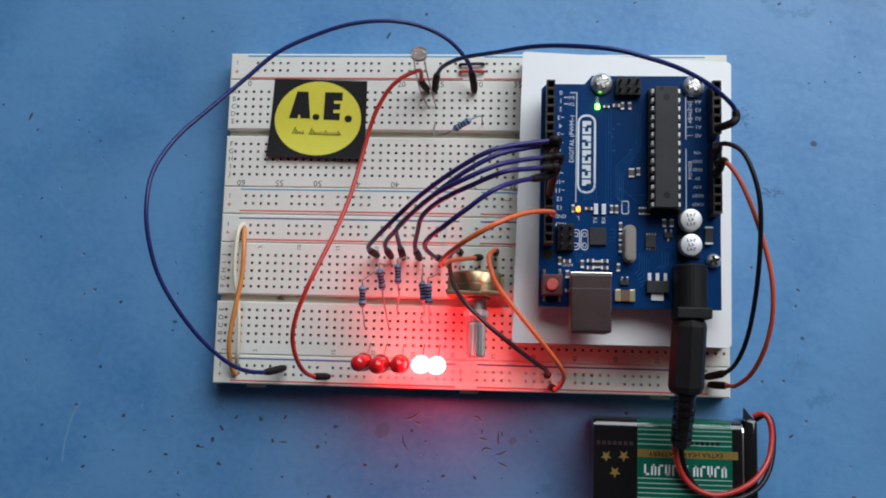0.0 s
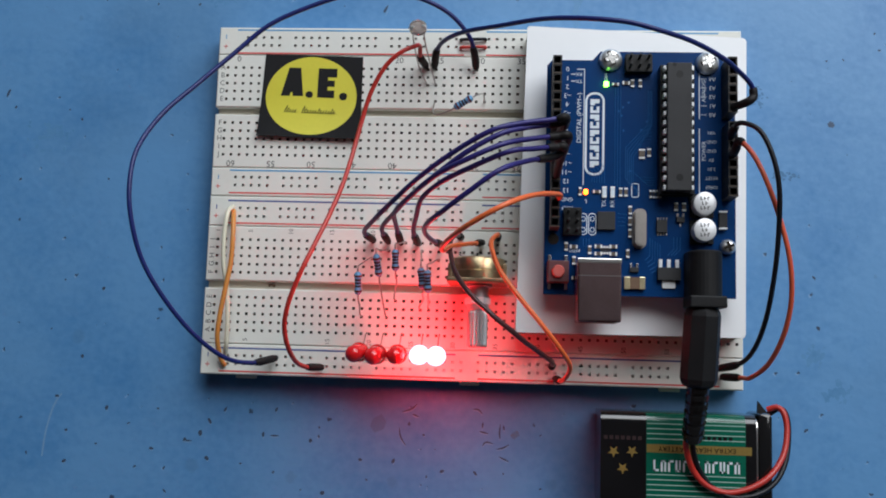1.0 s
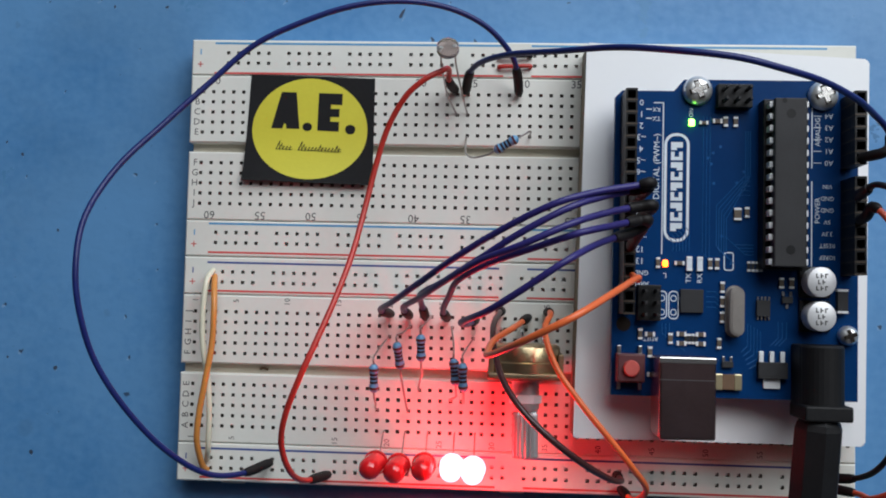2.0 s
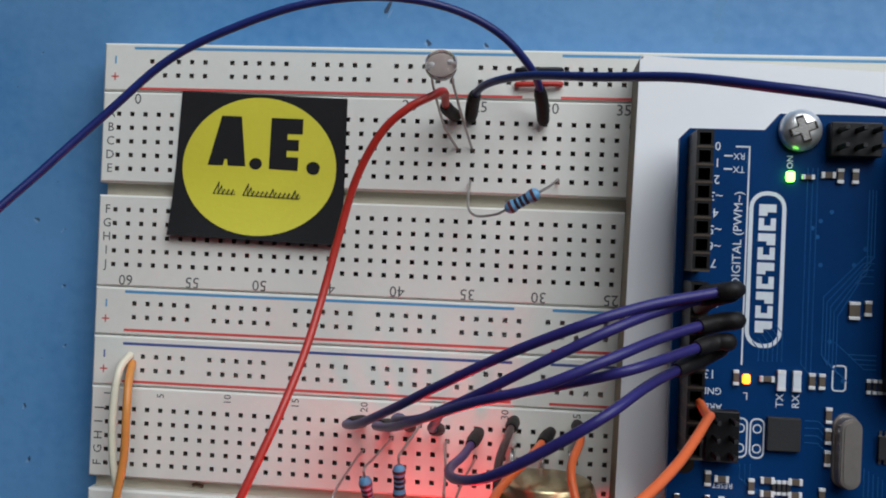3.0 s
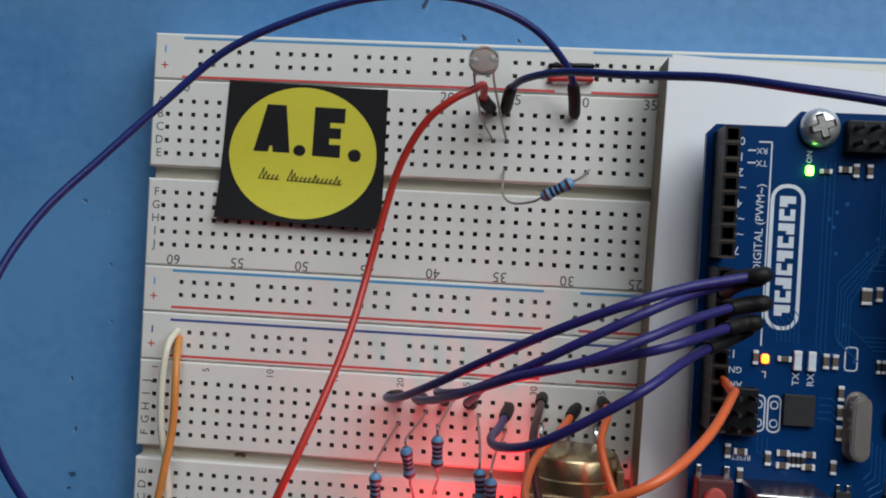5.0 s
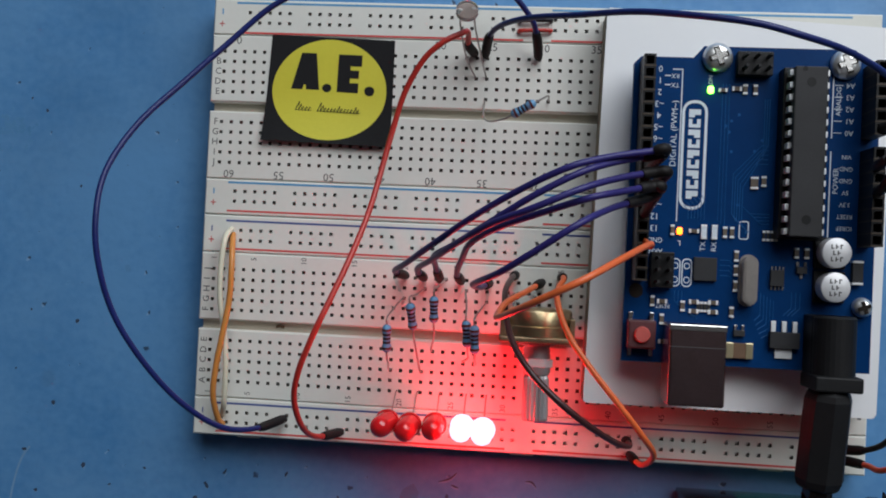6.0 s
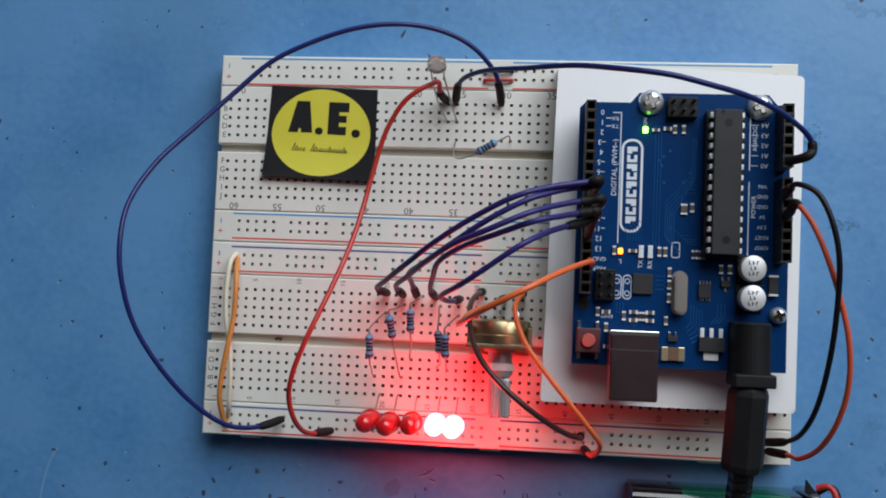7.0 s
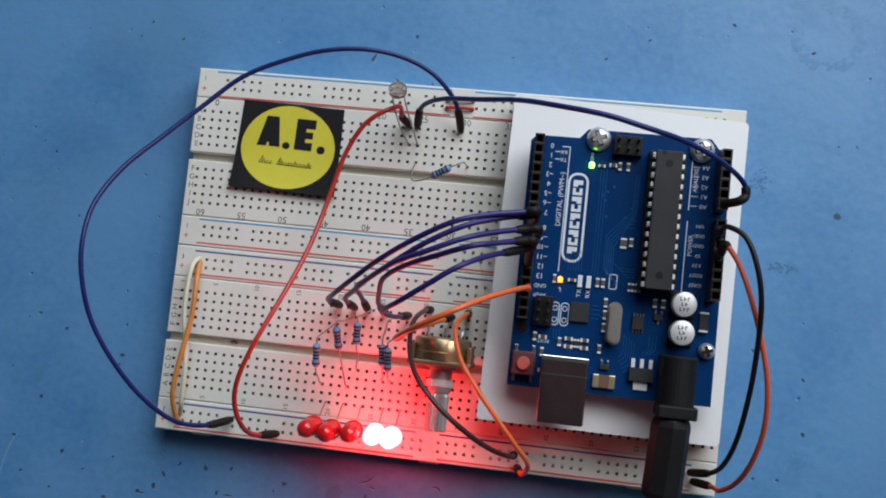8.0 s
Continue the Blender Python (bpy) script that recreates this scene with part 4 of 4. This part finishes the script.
wire(ORANGE_SIDE, M_OCHRE, "short ochre jumper wire joining the power rails", "none", r=0.75)
wire(BLACK_SIDE, M_BLACKW, "black jumper wire looping off the board's side onto the rail", ferrule=7)
wire(ORANGE_RED, M_CORAL, "orange-red jumper wire looping off the board's side onto the rail", ferrule=6, first=8.0)
wire([(-5.2, 50.8, 8.6), (-4.6, 50.8, 9.6), (1.8, 51.0, 9.6), (2.4, 51.0, 8.6)], M_BLACKW, "tiny black bridge wire across the rail's gap", "none", r=0.5)
wire([(-5.2, 48.3, 8.6), (-4.6, 48.3, 9.6), (1.8, 48.5, 9.6), (2.4, 48.5, 8.6)], M_RED, "tiny red bridge wire across the rail's gap", "none", r=0.5)

# ---- resistors ----


def resistor(a, b, legs, group="resistors in a row", label="blue banded metal film resistor standing on thin legs"):
    """a, b: the ends of the body; legs: two lines that lead from the ends into sockets."""
    ob = thing("resistor", legs[0][-1], label, "resistor", group)
    a, b = Vector(a), Vector(b)
    prof = [(0, 0.5), (0.05, 0.85), (0.12, 1.08), (0.25, 1.08), (0.32, 0.9), (0.68, 0.9), (0.75, 1.08), (0.88, 1.08), (0.95, 0.85), (1, 0.5)]
    body = part("body", lathe(mesh(), a, b, prof, 16), M_RESIST, ob, "", True)
    for s, r, m in ((0.13, 1.11, M_BANDR), (0.30, 0.96, M_BAND), (0.44, 0.93, M_BAND), (0.58, 0.93, M_BAND), (0.79, 1.11, M_BANDR)):
        part("colour_band", cyl(mesh(), a.lerp(b, s), a.lerp(b, s + 0.085), r, None, 16), m, body)
    for line, end in zip(legs, (a, b)):
        part("leg", tube(mesh(), [end] + list(line), 0.22, 6), M_LEG, ob, "", True)
    return ob


for a, b, top, low in (((-32.1, -23.9, 25.0), (-32.1, -30.3, 23.4), (-30.48, -18.28), (-33.02, -36.06)),
                       ((-26.9, -18.8, 26.3), (-26.2, -24.8, 23.2), (-25.4, -15.74), (-25.4, -36.06)),
                       ((-21.7, -17.0, 23.8), (-21.6, -23.0, 22.4), (-20.32, -13.2), (-22.86, -30.98)),
                       ((-14.1, -22.2, 24.0), (-13.5, -28.2, 23.6), (-15.24, -15.74), (-15.24, -33.52)),
                       ((-12.0, -23.0, 26.6), (-11.7, -29.4, 25.3), (-10.16, -18.28), (-12.7, -33.52))):
    resistor(a, b, [[(a[0], a[1] + 1.6, a[2] + 0.3), (0.7 * a[0] + 0.3 * top[0], 0.4 * a[1] + 0.6 * top[1], 19.0), (*top, 12.0), (*top, 8.0)],
                    [(b[0], b[1] - 1.7, b[2] - 1.2), (b[0] - 0.1, b[1] - 3.0, b[2] - 4.5), (low[0], low[1] + 0.8, 12.5), (*low, 8.0)]])
resistor((-5.9, 25.4, 22.8), (-0.6, 28.4, 23.8), [[(-7.6, 24.6, 22.2), (-11.0, 24.4, 19.0), (-12.8, 26.4, 14.0), (-12.9, 31.28, 8.0)],
                                                 [(1.0, 29.4, 23.0), (2.4, 31.0, 18.0), (2.54, 31.28, 8.0)]], "", "blue banded resistor held slanting above the centre channel")

# ---- red lamps ----


def led(tip, foot, mat, label, sockets):
    """A 5 mm lamp: dome towards tip, flange at foot, two legs down into sockets."""
    ob = thing("led", sockets[0], label, "led", "red lamps in a row")
    prof = [(0, 2.85), (0.09, 2.85), (0.1, 2.5), (0.72, 2.5), (0.82, 2.3), (0.91, 1.75), (0.97, 0.95), (1, 0.2)]
    part("lens", lathe(mesh(), foot, tip, prof, 24), mat, ob, "", True)
    f, t = Vector(foot), Vector(tip)
    for k, socket in zip((0.9, -0.9), sockets):
        p = f + Vector((0, k, 0))
        part("leg", tube(mesh(), [p, p + (f - t) * 0.3, Vector(socket) + Vector((0, 0, 3)), socket], 0.17, 6), M_LEG, ob, "", True)
    return ob


for n, (x, y, z, dx, dy) in enumerate(((-32.8, -47.5, 24.6, 1.2, 0.8), (-27.1, -48.1, 24.9, 0.8, 1.0), (-20.8, -47.6, 23.4, 0.2, 0.6), (-14.2, -47.4, 24.2, 0.1, 0.4), (-9.3, -47.6, 25.6, 0.1, 0.4))):
    lit = n > 2
    led((x, y, z + 2.4), (x + dx, y + dy, z - 5.4), M_LEDON if lit else M_LEDOFF,
        "lit red lamp glowing white-hot" if lit else "unlit round red lamp on wire legs",
        [(x + 1.4 * dx, -41.14, 8.0), (x + 1.4 * dx, -48.7, 8.0)])

# ---- light sensor ----
ldr = thing("light_sensor", (-16, 36, TOP), "clear disc-shaped light sensor on two long metal legs", "light sensor")
a, b = Vector((-16.9, 47.2, 27.4)), Vector((-16.8, 48.3, 29.2))
disc = part("resin_disc", lathe(mesh(), a, b, [(0, 2.4), (0.15, 2.55), (0.85, 2.55), (1, 2.3)], 24), M_GLASS, ldr, "", True)
part("sensor_face", cyl(mesh(), a.lerp(b, 0.3), a.lerp(b, 0.45), 2.2, None, 24), M_CDS, disc)
bm = mesh()
for k in (-1, 1):
    o = a.lerp(b, 0.5) + Vector((1.5 * k, 0.3 * k, 0.1))
    cyl(bm, o, o + (b - a) * 0.2, 0.55, 0.3, 12)
part("electrode", bm, M_SOLDER, disc)
part("leg", tube(mesh(), [(-18.4, 46.9, 27.6), (-18.5, 45.0, 23), (-17.4, 40.0, 14), (-15.24, 36.36, 8)], 0.22, 6), M_LEG, ldr, "", True)
part("leg", tube(mesh(), [(-15.2, 46.9, 27.6), (-15.1, 45.0, 23), (-13.8, 40.0, 14), (-12.7, 36.36, 8)], 0.22, 6), M_LEG, ldr, "", True)

# ---- potentiometer ----
pot = thing("potentiometer", (2.0, -22, TOP), "gold-coloured metal potentiometer with a ridged shaft", "potentiometer")
AXIS = 19.6
bm = mesh()
lathe(bm, (2.2, -18.6, AXIS), (2.2, -24.8, AXIS), [(0, 6.9), (0.05, 7.6), (0.12, 7.9), (0.62, 7.9), (0.66, 8.25), (1, 8.25)], 40)
part("can", bm, M_BRASS, pot, "yellow plated metal can", True)
bm = box(mesh(), -6.4, 10.8, -26.2, -24.8, 10.4, AXIS + 8.0, 0.4)
for x in (-6.2, 9.4):
    box(bm, x, x + 1.2, -24.8, -20.6, 13.0, AXIS + 5.6, 0.2)
part("base_plate", bm, M_PLATE, pot)
part("terminal_plate", box(mesh(), -5.8, 10.4, -24.6, -23.0, 8.9, 13.0, 0.2), M_PHENOLIC, pot)
p, q = Vector((2.3, -26.2, AXIS)), Vector((2.5, -44.4, AXIS + 1.2))
part("bushing", lathe(mesh(), p, p.lerp(q, 0.42), [(0, 4.2), (0.12, 4.2), (0.13, 3.2), (0.2, 3.0), (0.28, 3.2), (0.36, 3.0), (0.44, 3.2), (0.52, 3.0), (0.6, 3.2), (0.9, 3.2), (1, 2.9)], 24), M_SHAFT, pot, "threaded grey bushing", True)
part("nut", lathe(mesh(), p.lerp(q, 0.22), p.lerp(q, 0.33), [(0, 3.5), (0.1, 3.8), (0.9, 3.8), (1, 3.5)], 6), M_SOLDER, pot)
bm = mesh()
m = (q - p).to_track_quat("Z", "Y").to_matrix()
rings = []
for share, grow in ((0.42, 0.86), (0.47, 1.0), (0.97, 1.0), (1.0, 0.9)):
    rings.append([])
    for k in range(36):
        r = (3.0 if k % 2 else 2.62) * grow
        rings[-1].append(bm.verts.new(p.lerp(q, share) + m @ Vector((r * math.cos(2 * math.pi * k / 36), r * math.sin(2 * math.pi * k / 36), 0))))
for ra, rb in zip(rings, rings[1:]):
    for k in range(36):
        n = (k + 1) % 36
        bm.faces.new((ra[k], ra[n], rb[n], rb[k]))
bm.faces.new(rings[0][::-1])
bm.faces.new(rings[-1])
part("shaft", bm, M_SHAFT, pot, "ridged grey shaft")
for x in (-3.48, 1.6, 6.68):
    part("terminal", tube(mesh(), [(x, -23.4, 11.4), (x, -20, 12.4), (x, -16.4, 11.4), (x, -15.74, 8.0)], 0.5, 6), M_METAL, pot)

# ---- battery ----
bat = thing("battery", (58, -74, 0), "nine volt battery in a black and green striped wrapper", "battery")
BX0, BX1, BY0, BY1, BH = 38.3, 81.9, -87.6, -61.3, 17.5


def shell(x0, x1, grow=0.0):
    """A length of the battery's case: rounded along its four long edges."""
    bm, r = mesh(), 3.0
    out = [(y, z) for y, z in rounded(BY0 - grow, BY1 + grow, 0.0 if grow <= 0 else 0.0, BH + grow, r, 6)]
    a, b = [bm.verts.new((x0, y, z)) for y, z in out], [bm.verts.new((x1, y, z)) for y, z in out]
    n = len(out)
    for k in range(n):
        bm.faces.new((a[k], a[(k + 1) % n], b[(k + 1) % n], b[k]))
    bm.faces.new(a[::-1])
    bm.faces.new(b)
    bmesh.ops.recalc_face_normals(bm, faces=bm.faces)
    return bm


part("case", shell(BX0, 51.2), M_BATT, bat, "glossy black case end", True)
part("wrapper", shell(51.2, 78.9), M_BATTG, bat, "green striped wrapper", True)
part("case_end", shell(78.9, BX1), M_BATT, bat, "", True)
part("steel_rim", shell(BX1, BX1 + 0.6, -0.8), M_STEEL, bat, "", True)
for k in range(18):
    y = -63.0 - 1.42 * k
    if not (-73.4 < y < -69.4 or -78.6 < y < -74.0):
        part("stripe", box(mesh(), 51.3, 78.8, y - 0.11, y + 0.11, BH, BH + 0.03), M_STRIPE, bat)
part("gold_strip", box(mesh(), 51.3, 80.6, -72.5, -70.2, BH, BH + 0.04), M_FOIL, bat)
part("lettering", write(mesh(), "EXTRA HEAVY BATTERY", 65.4, -71.35, BH + 0.06, 1.9, 180, 1.05), M_BATT, bat)
bm = mesh()
for k in range(12):
    x = 53.2 + 2.05 * k
    box(bm, x, x + 0.55, -77.7, -74.5, BH, BH + 0.04)
    box(bm, x, x + 1.5, -75.1 if k % 3 else -77.7, -74.5 if k % 3 else -77.1, BH, BH + 0.04)
    if k % 2:
        box(bm, x + 1.0, x + 1.5, -77.7, -74.5, BH, BH + 0.04)
part("name_bars", bm, M_SILK, bat)
bm = mesh()
for k in range(7):
    box(bm, 39.2 + 1.6 * k, 40.3 + 1.6 * k, -69.2, -68.1, BH, BH + 0.04)
part("maker_bars", bm, M_SHELL, bat)
bm = mesh()
for k in range(9):
    box(bm, 62.2 + 1.5 * k, 63.2 + 1.5 * k, -68.6, -67.6, BH, BH + 0.04)
part("rating_bars", bm, M_BATT, bat)
for cx, cy in ((42.0, -72.6), (47.2, -72.4), (44.6, -77.2)):
    star = [(cx + (0.75 if k % 2 else 1.75) * math.sin(math.pi * (k + 5) / 5), cy + (0.75 if k % 2 else 1.75) * math.cos(math.pi * (k + 5) / 5)) for k in range(10)]
    part("star", prism(mesh(), star, BH, BH + 0.04), M_FOIL, bat)

snap = thing("battery_snap", (86, -74, 0), "black battery snap connector clipped on the battery's end", "battery connector")
bm = box(mesh(), 82.6, 86.8, -86.0, -60.6, 1.2, 16.6, 1.2)
part("cap", bm, M_BATT, snap, "", True)
for y in (-67.6, -80.4):
    part("contact", lathe(mesh(), (82.2, y, 9.0), (83.0, y, 9.0), [(0, 3.2), (1, 3.2)], 18), M_STEEL, snap)
part("tab", prism(mesh(), [(83.6, -60.8), (86.6, -60.8), (85.4, -59.4), (83.8, -57.4)], 11.0, 12.2), M_SLEEVE, snap)
part("red_lead", tube(mesh(), BATT_RED, 0.85), M_RED, snap, "red lead", True)
part("black_lead", tube(mesh(), BATT_BLACK, 0.8), M_BLACKW, snap, "black lead", True)

# ---- power plug ----
plug = thing("power_plug", (61, -50, 30), "black barrel power plug with a ribbed strain relief", "plug")
p, q = Vector((63.9, -32.0, 33.2)), Vector((63.0, -53.4, 31.0))
part("grip", lathe(mesh(), p, q, [(0, 3.9), (0.04, 4.6), (0.1, 5.0), (0.9, 5.1), (0.97, 4.6), (1, 3.8)], 8), M_BLACK, plug)
part("barrel", cyl(mesh(), (64.4, -28.0, 33.4), p, 2.75, None, 18), M_STEEL, plug)
bm = mesh()
line = smooth_line([q, (62.8, -57.5, 30.0), (62.7, -62.5, 27.6), (62.8, -67.8, 24.0)], 6)
tube(bm, line, 2.7, 14, 1)
relief = part("strain_relief", bm, M_BATT, plug, "", True)
for k in range(1, len(line) - 1, 3):
    way = (line[k + 1] - line[k - 1]).normalized()
    part("rib", cyl(mesh(), line[k] - way * 0.7, line[k] + way * 0.7, 3.1, None, 16), M_BATT, relief)

# ---- chips, crumbs and scuffs on the table ----
rnd = random.Random(11)
NEAR = ((-122.9, -50.5), (-126.4, -73.6), (-130.1, -63.1), (-126.4, -83.1), (-157.5, -97.6), (-97.3, -66.0), (-106.5, -70.8), (-98.8, -78.3),
        (-80.7, -69.2), (-83.5, -73.0), (-88.2, -75.2), (-63.6, -72.9), (-59.8, -65.2), (-46.1, -70.1), (-48.7, -74.2), (-70.2, -81.9),
        (-93.7, -91.1), (-103.7, -84.0), (-116.5, -77.5), (-113.8, -66.2), (-33.0, -79.4), (-44.3, -89.8), (-51.1, -89.2), (-22.8, -79.5),
        (22.1, -86.2), (-12.5, -83.8), (10.9, -82.1), (-7.8, -82.0), (-13.7, -71.3), (22.0, -70.2), (-75.9, -65.6), (-30.9, -85.4), (2.3, -82.2),
        (-59.9, -84.2), (-81.0, -80.7))
FAR = ((-154.3, 34.7), (-151.4, 30.0), (-164.6, 38.8), (-105.8, 65.4), (-102.5, 70.2), (-133.1, 29.3), (-128.8, 26.2), (-118.4, 6.6),
       (-147.9, 6.0), (-91.9, 65.4), (108.8, 48.1), (113.9, 48.5), (123.6, 57.0), (125.0, 51.7), (52.4, 75.6), (40.0, 69.0), (99.7, 75.2),
       (76.5, 82.0), (105.0, -35.4), (-130.2, -26.4), (-117.5, -28.9), (-138.7, -81.1), (-30.4, 64.1), (-17.8, 71.6), (101, -66), (104, -20))


def blot(x, y, s, tilt, flat):
    shape = []
    n = rnd.randint(6, 9)
    for k in range(n):
        t = 2 * math.pi * k / n
        a, c = s * rnd.uniform(0.7, 1.25) * math.cos(t), s * flat * rnd.uniform(0.7, 1.3) * math.sin(t)
        shape.append((x + a * math.cos(tilt) - c * math.sin(tilt), y + a * math.sin(tilt) + c * math.cos(tilt)))
    return shape


for x, y in NEAR + FAR:
    big = (x, y) in ((-154.3, 34.7), (-157.5, -97.6), (-30.4, 64.1))
    s, tilt, flat = (1.6 if big else rnd.uniform(0.4, 0.95) if y < -40 else rnd.uniform(0.35, 0.7)), (1.2 if x < -150 else rnd.uniform(0, 3.1)), (0.28 if big else rnd.uniform(0.4, 0.8))
    chip_mark = thing("paint_chip", (x, y, 0), "small dark chip in the blue table paint", "chip mark", "chip marks")
    part("pit", prism(mesh(), blot(x, y, s, tilt, flat), 0.0, 0.05), M_CHIP, chip_mark)
    # flat pale patch on the window-facing wall's side paints the dent's highlight
    part("lit_lip", prism(mesh(), blot(x + 0.25 * s, y - 0.75 * s, s * 0.8, tilt, flat * 0.6), 0.0, 0.03), M_SCUFF_LIT, chip_mark)


def groove(points):
    """A short curved gouge in the paint: a dark cut and a pale strip that paints its lit ridge."""
    mark = thing("paint_gouge", (*points[0], 0), "short curved gouge in the blue table paint", "gouge", "gouges")
    line = smooth_line([(x, y, 0.0) for x, y in points], 5)
    for name, mat, shift, wide, lift in (("cut", M_CHIP, 0.0, 0.2, 0.03), ("lit_ridge", M_SCUFF_LIT, -0.4, 0.2, 0.02)):
        bm = mesh()
        for k, (p, q) in enumerate(zip(line, line[1:])):
            n = len(line) - 1
            w0, w1 = wide * (0.3 + math.sin(math.pi * k / n)), wide * (0.3 + math.sin(math.pi * (k + 1) / n))
            side = Vector((-(q - p).y, (q - p).x, 0)).normalized()
            o = Vector((0.1, shift, lift))
            bm.faces.new([bm.verts.new(c + o) for c in (p - side * w0, q - side * w1, q + side * w1, p + side * w0)])
        part(name, bm, mat, mark)


for points in (((1.1, -63.0), (2.8, -63.1), (4.0, -64.4)), ((4.3, -66.8), (4.1, -68.6)), ((3.2, -69.6), (6.0, -70.2)), ((4.2, -74.0), (5.3, -72.8), (7.7, -73.2)),
               ((9.6, -67.2), (9.4, -69.9), (9.6, -71.9)), ((8.5, -74.8), (10.4, -74.4), (12.4, -73.3)), ((10.5, -67.5), (10.8, -69.1)), ((9.3, -77.0), (12.5, -78.4)),
               ((-21.3, -69.3), (-20.9, -72.0), (-19.2, -74.7)), ((-20.7, -64.5), (-17.9, -63.6), (-16.0, -61.9)), ((-17.5, -65.1), (-15.5, -65.8)),
               ((-61.5, -73.1), (-58.7, -73.1)), ((-89.1, -75.5), (-86.0, -75.6))):
    groove(points)
M_RUST = material("brown_stain", (0.11, 0.12, 0.14), 0.7, 0, (0.08, 0.17, 0.30), 600, 2500, 0.9)
tagged(part("stain", prism(mesh(), blot(14.2, -70.4, 1.6, 0.6, 0.7), 0.0, 0.03), M_RUST, None), "rough brown stain on the blue table paint", "stain")
M_SMUDGE = material("grey_smudge", (0.08, 0.18, 0.35), 0.6, 0, (0.075, 0.19, 0.38), 150, 900, 0.8)
tagged(part("smudge", prism(mesh(), blot(-27.8, -68.4, 3.0, 0.3, 0.8), 0.0, 0.02), M_SMUDGE, None), "faint grey smudge on the blue table paint", "smudge")


def speckle(name, x, y, wide, tall, count, low, high, mat, label, hollow=0.0):
    """A worn patch: many small uneven flecks scattered round x, y."""
    bm = mesh()
    for k in range(count):
        t, far = rnd.uniform(0, 6.28), rnd.uniform(hollow, 1.0)
        prism(bm, blot(x + wide * far * math.cos(t), y + tall * far * math.sin(t), rnd.uniform(low, high), rnd.uniform(0, 3.1), rnd.uniform(0.4, 0.9)), 0.0, 0.012 + 0.0006 * k)
    tagged(part(name, bm, mat, None), label, name)


M_GRIME = material("grey_grime", (0.052, 0.145, 0.28), 0.6, 0, (0.055, 0.175, 0.35), 220, 900, 0.8)
M_FADE = material("faded_blue", (0.066, 0.212, 0.42), 0.5, 0, (0.09, 0.25, 0.47), 120, 700, 0.8)
speckle("ring_stain", 103.7, 80.1, 10.0, 10.5, 90, 0.5, 1.3, M_FADE, "faint dried ring stain on the blue table paint", 0.72)
speckle("grime", 95.8, 11.4, 4.6, 1.5, 26, 0.25, 0.75, M_GRIME, "grey rubbed grime on the blue table paint")
speckle("grime", 87.4, 36.0, 3.2, 3.6, 22, 0.25, 0.8, M_GRIME, "grey rubbed grime on the blue table paint beside the panel")
speckle("worn_patch", 103.6, -44.0, 3.2, 3.6, 40, 0.5, 1.2, M_FADE, "dull worn patch on the blue table paint")
speckle("worn_patch", 111.0, -54.6, 5.0, 3.2, 40, 0.5, 1.2, M_FADE, "dull worn patch on the blue table paint")
speckle("worn_streak", 31.0, 66.5, 1.4, 8.0, 46, 0.4, 1.0, M_FADE, "long dull streak on the blue table paint")
speckle("worn_streak", 58.5, 82.0, 1.6, 6.0, 34, 0.4, 1.0, M_FADE, "dull streak on the blue table paint")
speckle("worn_patch", -139.0, 22.0, 9.0, 7.0, 50, 0.4, 1.1, M_FADE, "dull worn patch on the blue table paint")
speckle("worn_patch", -84.0, 67.0, 4.0, 3.0, 26, 0.3, 0.9, M_FADE, "dull worn patch on the blue table paint")
part_line = [(-133.6, -82.0, 0.0), (-133.0, -75, 0.0), (-131.8, -69.0, 0.0), (-130.4, -65.0, 0.0), (-128.6, -62.3, 0.0)]
bm = mesh()
line = smooth_line(part_line, 6)
for p, q in zip(line, line[1:]):
    side = Vector((-(q - p).y, (q - p).x, 0)).normalized() * 0.28
    bm.faces.new([bm.verts.new(c + Vector((0, 0, 0.02))) for c in (p - side, q - side, q + side, p + side)])
tagged(part("scratch", bm, M_SCUFF_LIT, None), "long pale scratch in the blue table paint", "scratch")
crumb = tagged(part("crumb", tube(mesh(), [(-62.6, 27.4 - 54.5, 6.3), (-61.8, -26.9, 6.5), (-60.6, -27.2, 6.3)], 0.35, 6), M_PHENOLIC, None), "tiny dark crumb lying in the channel", "crumb")
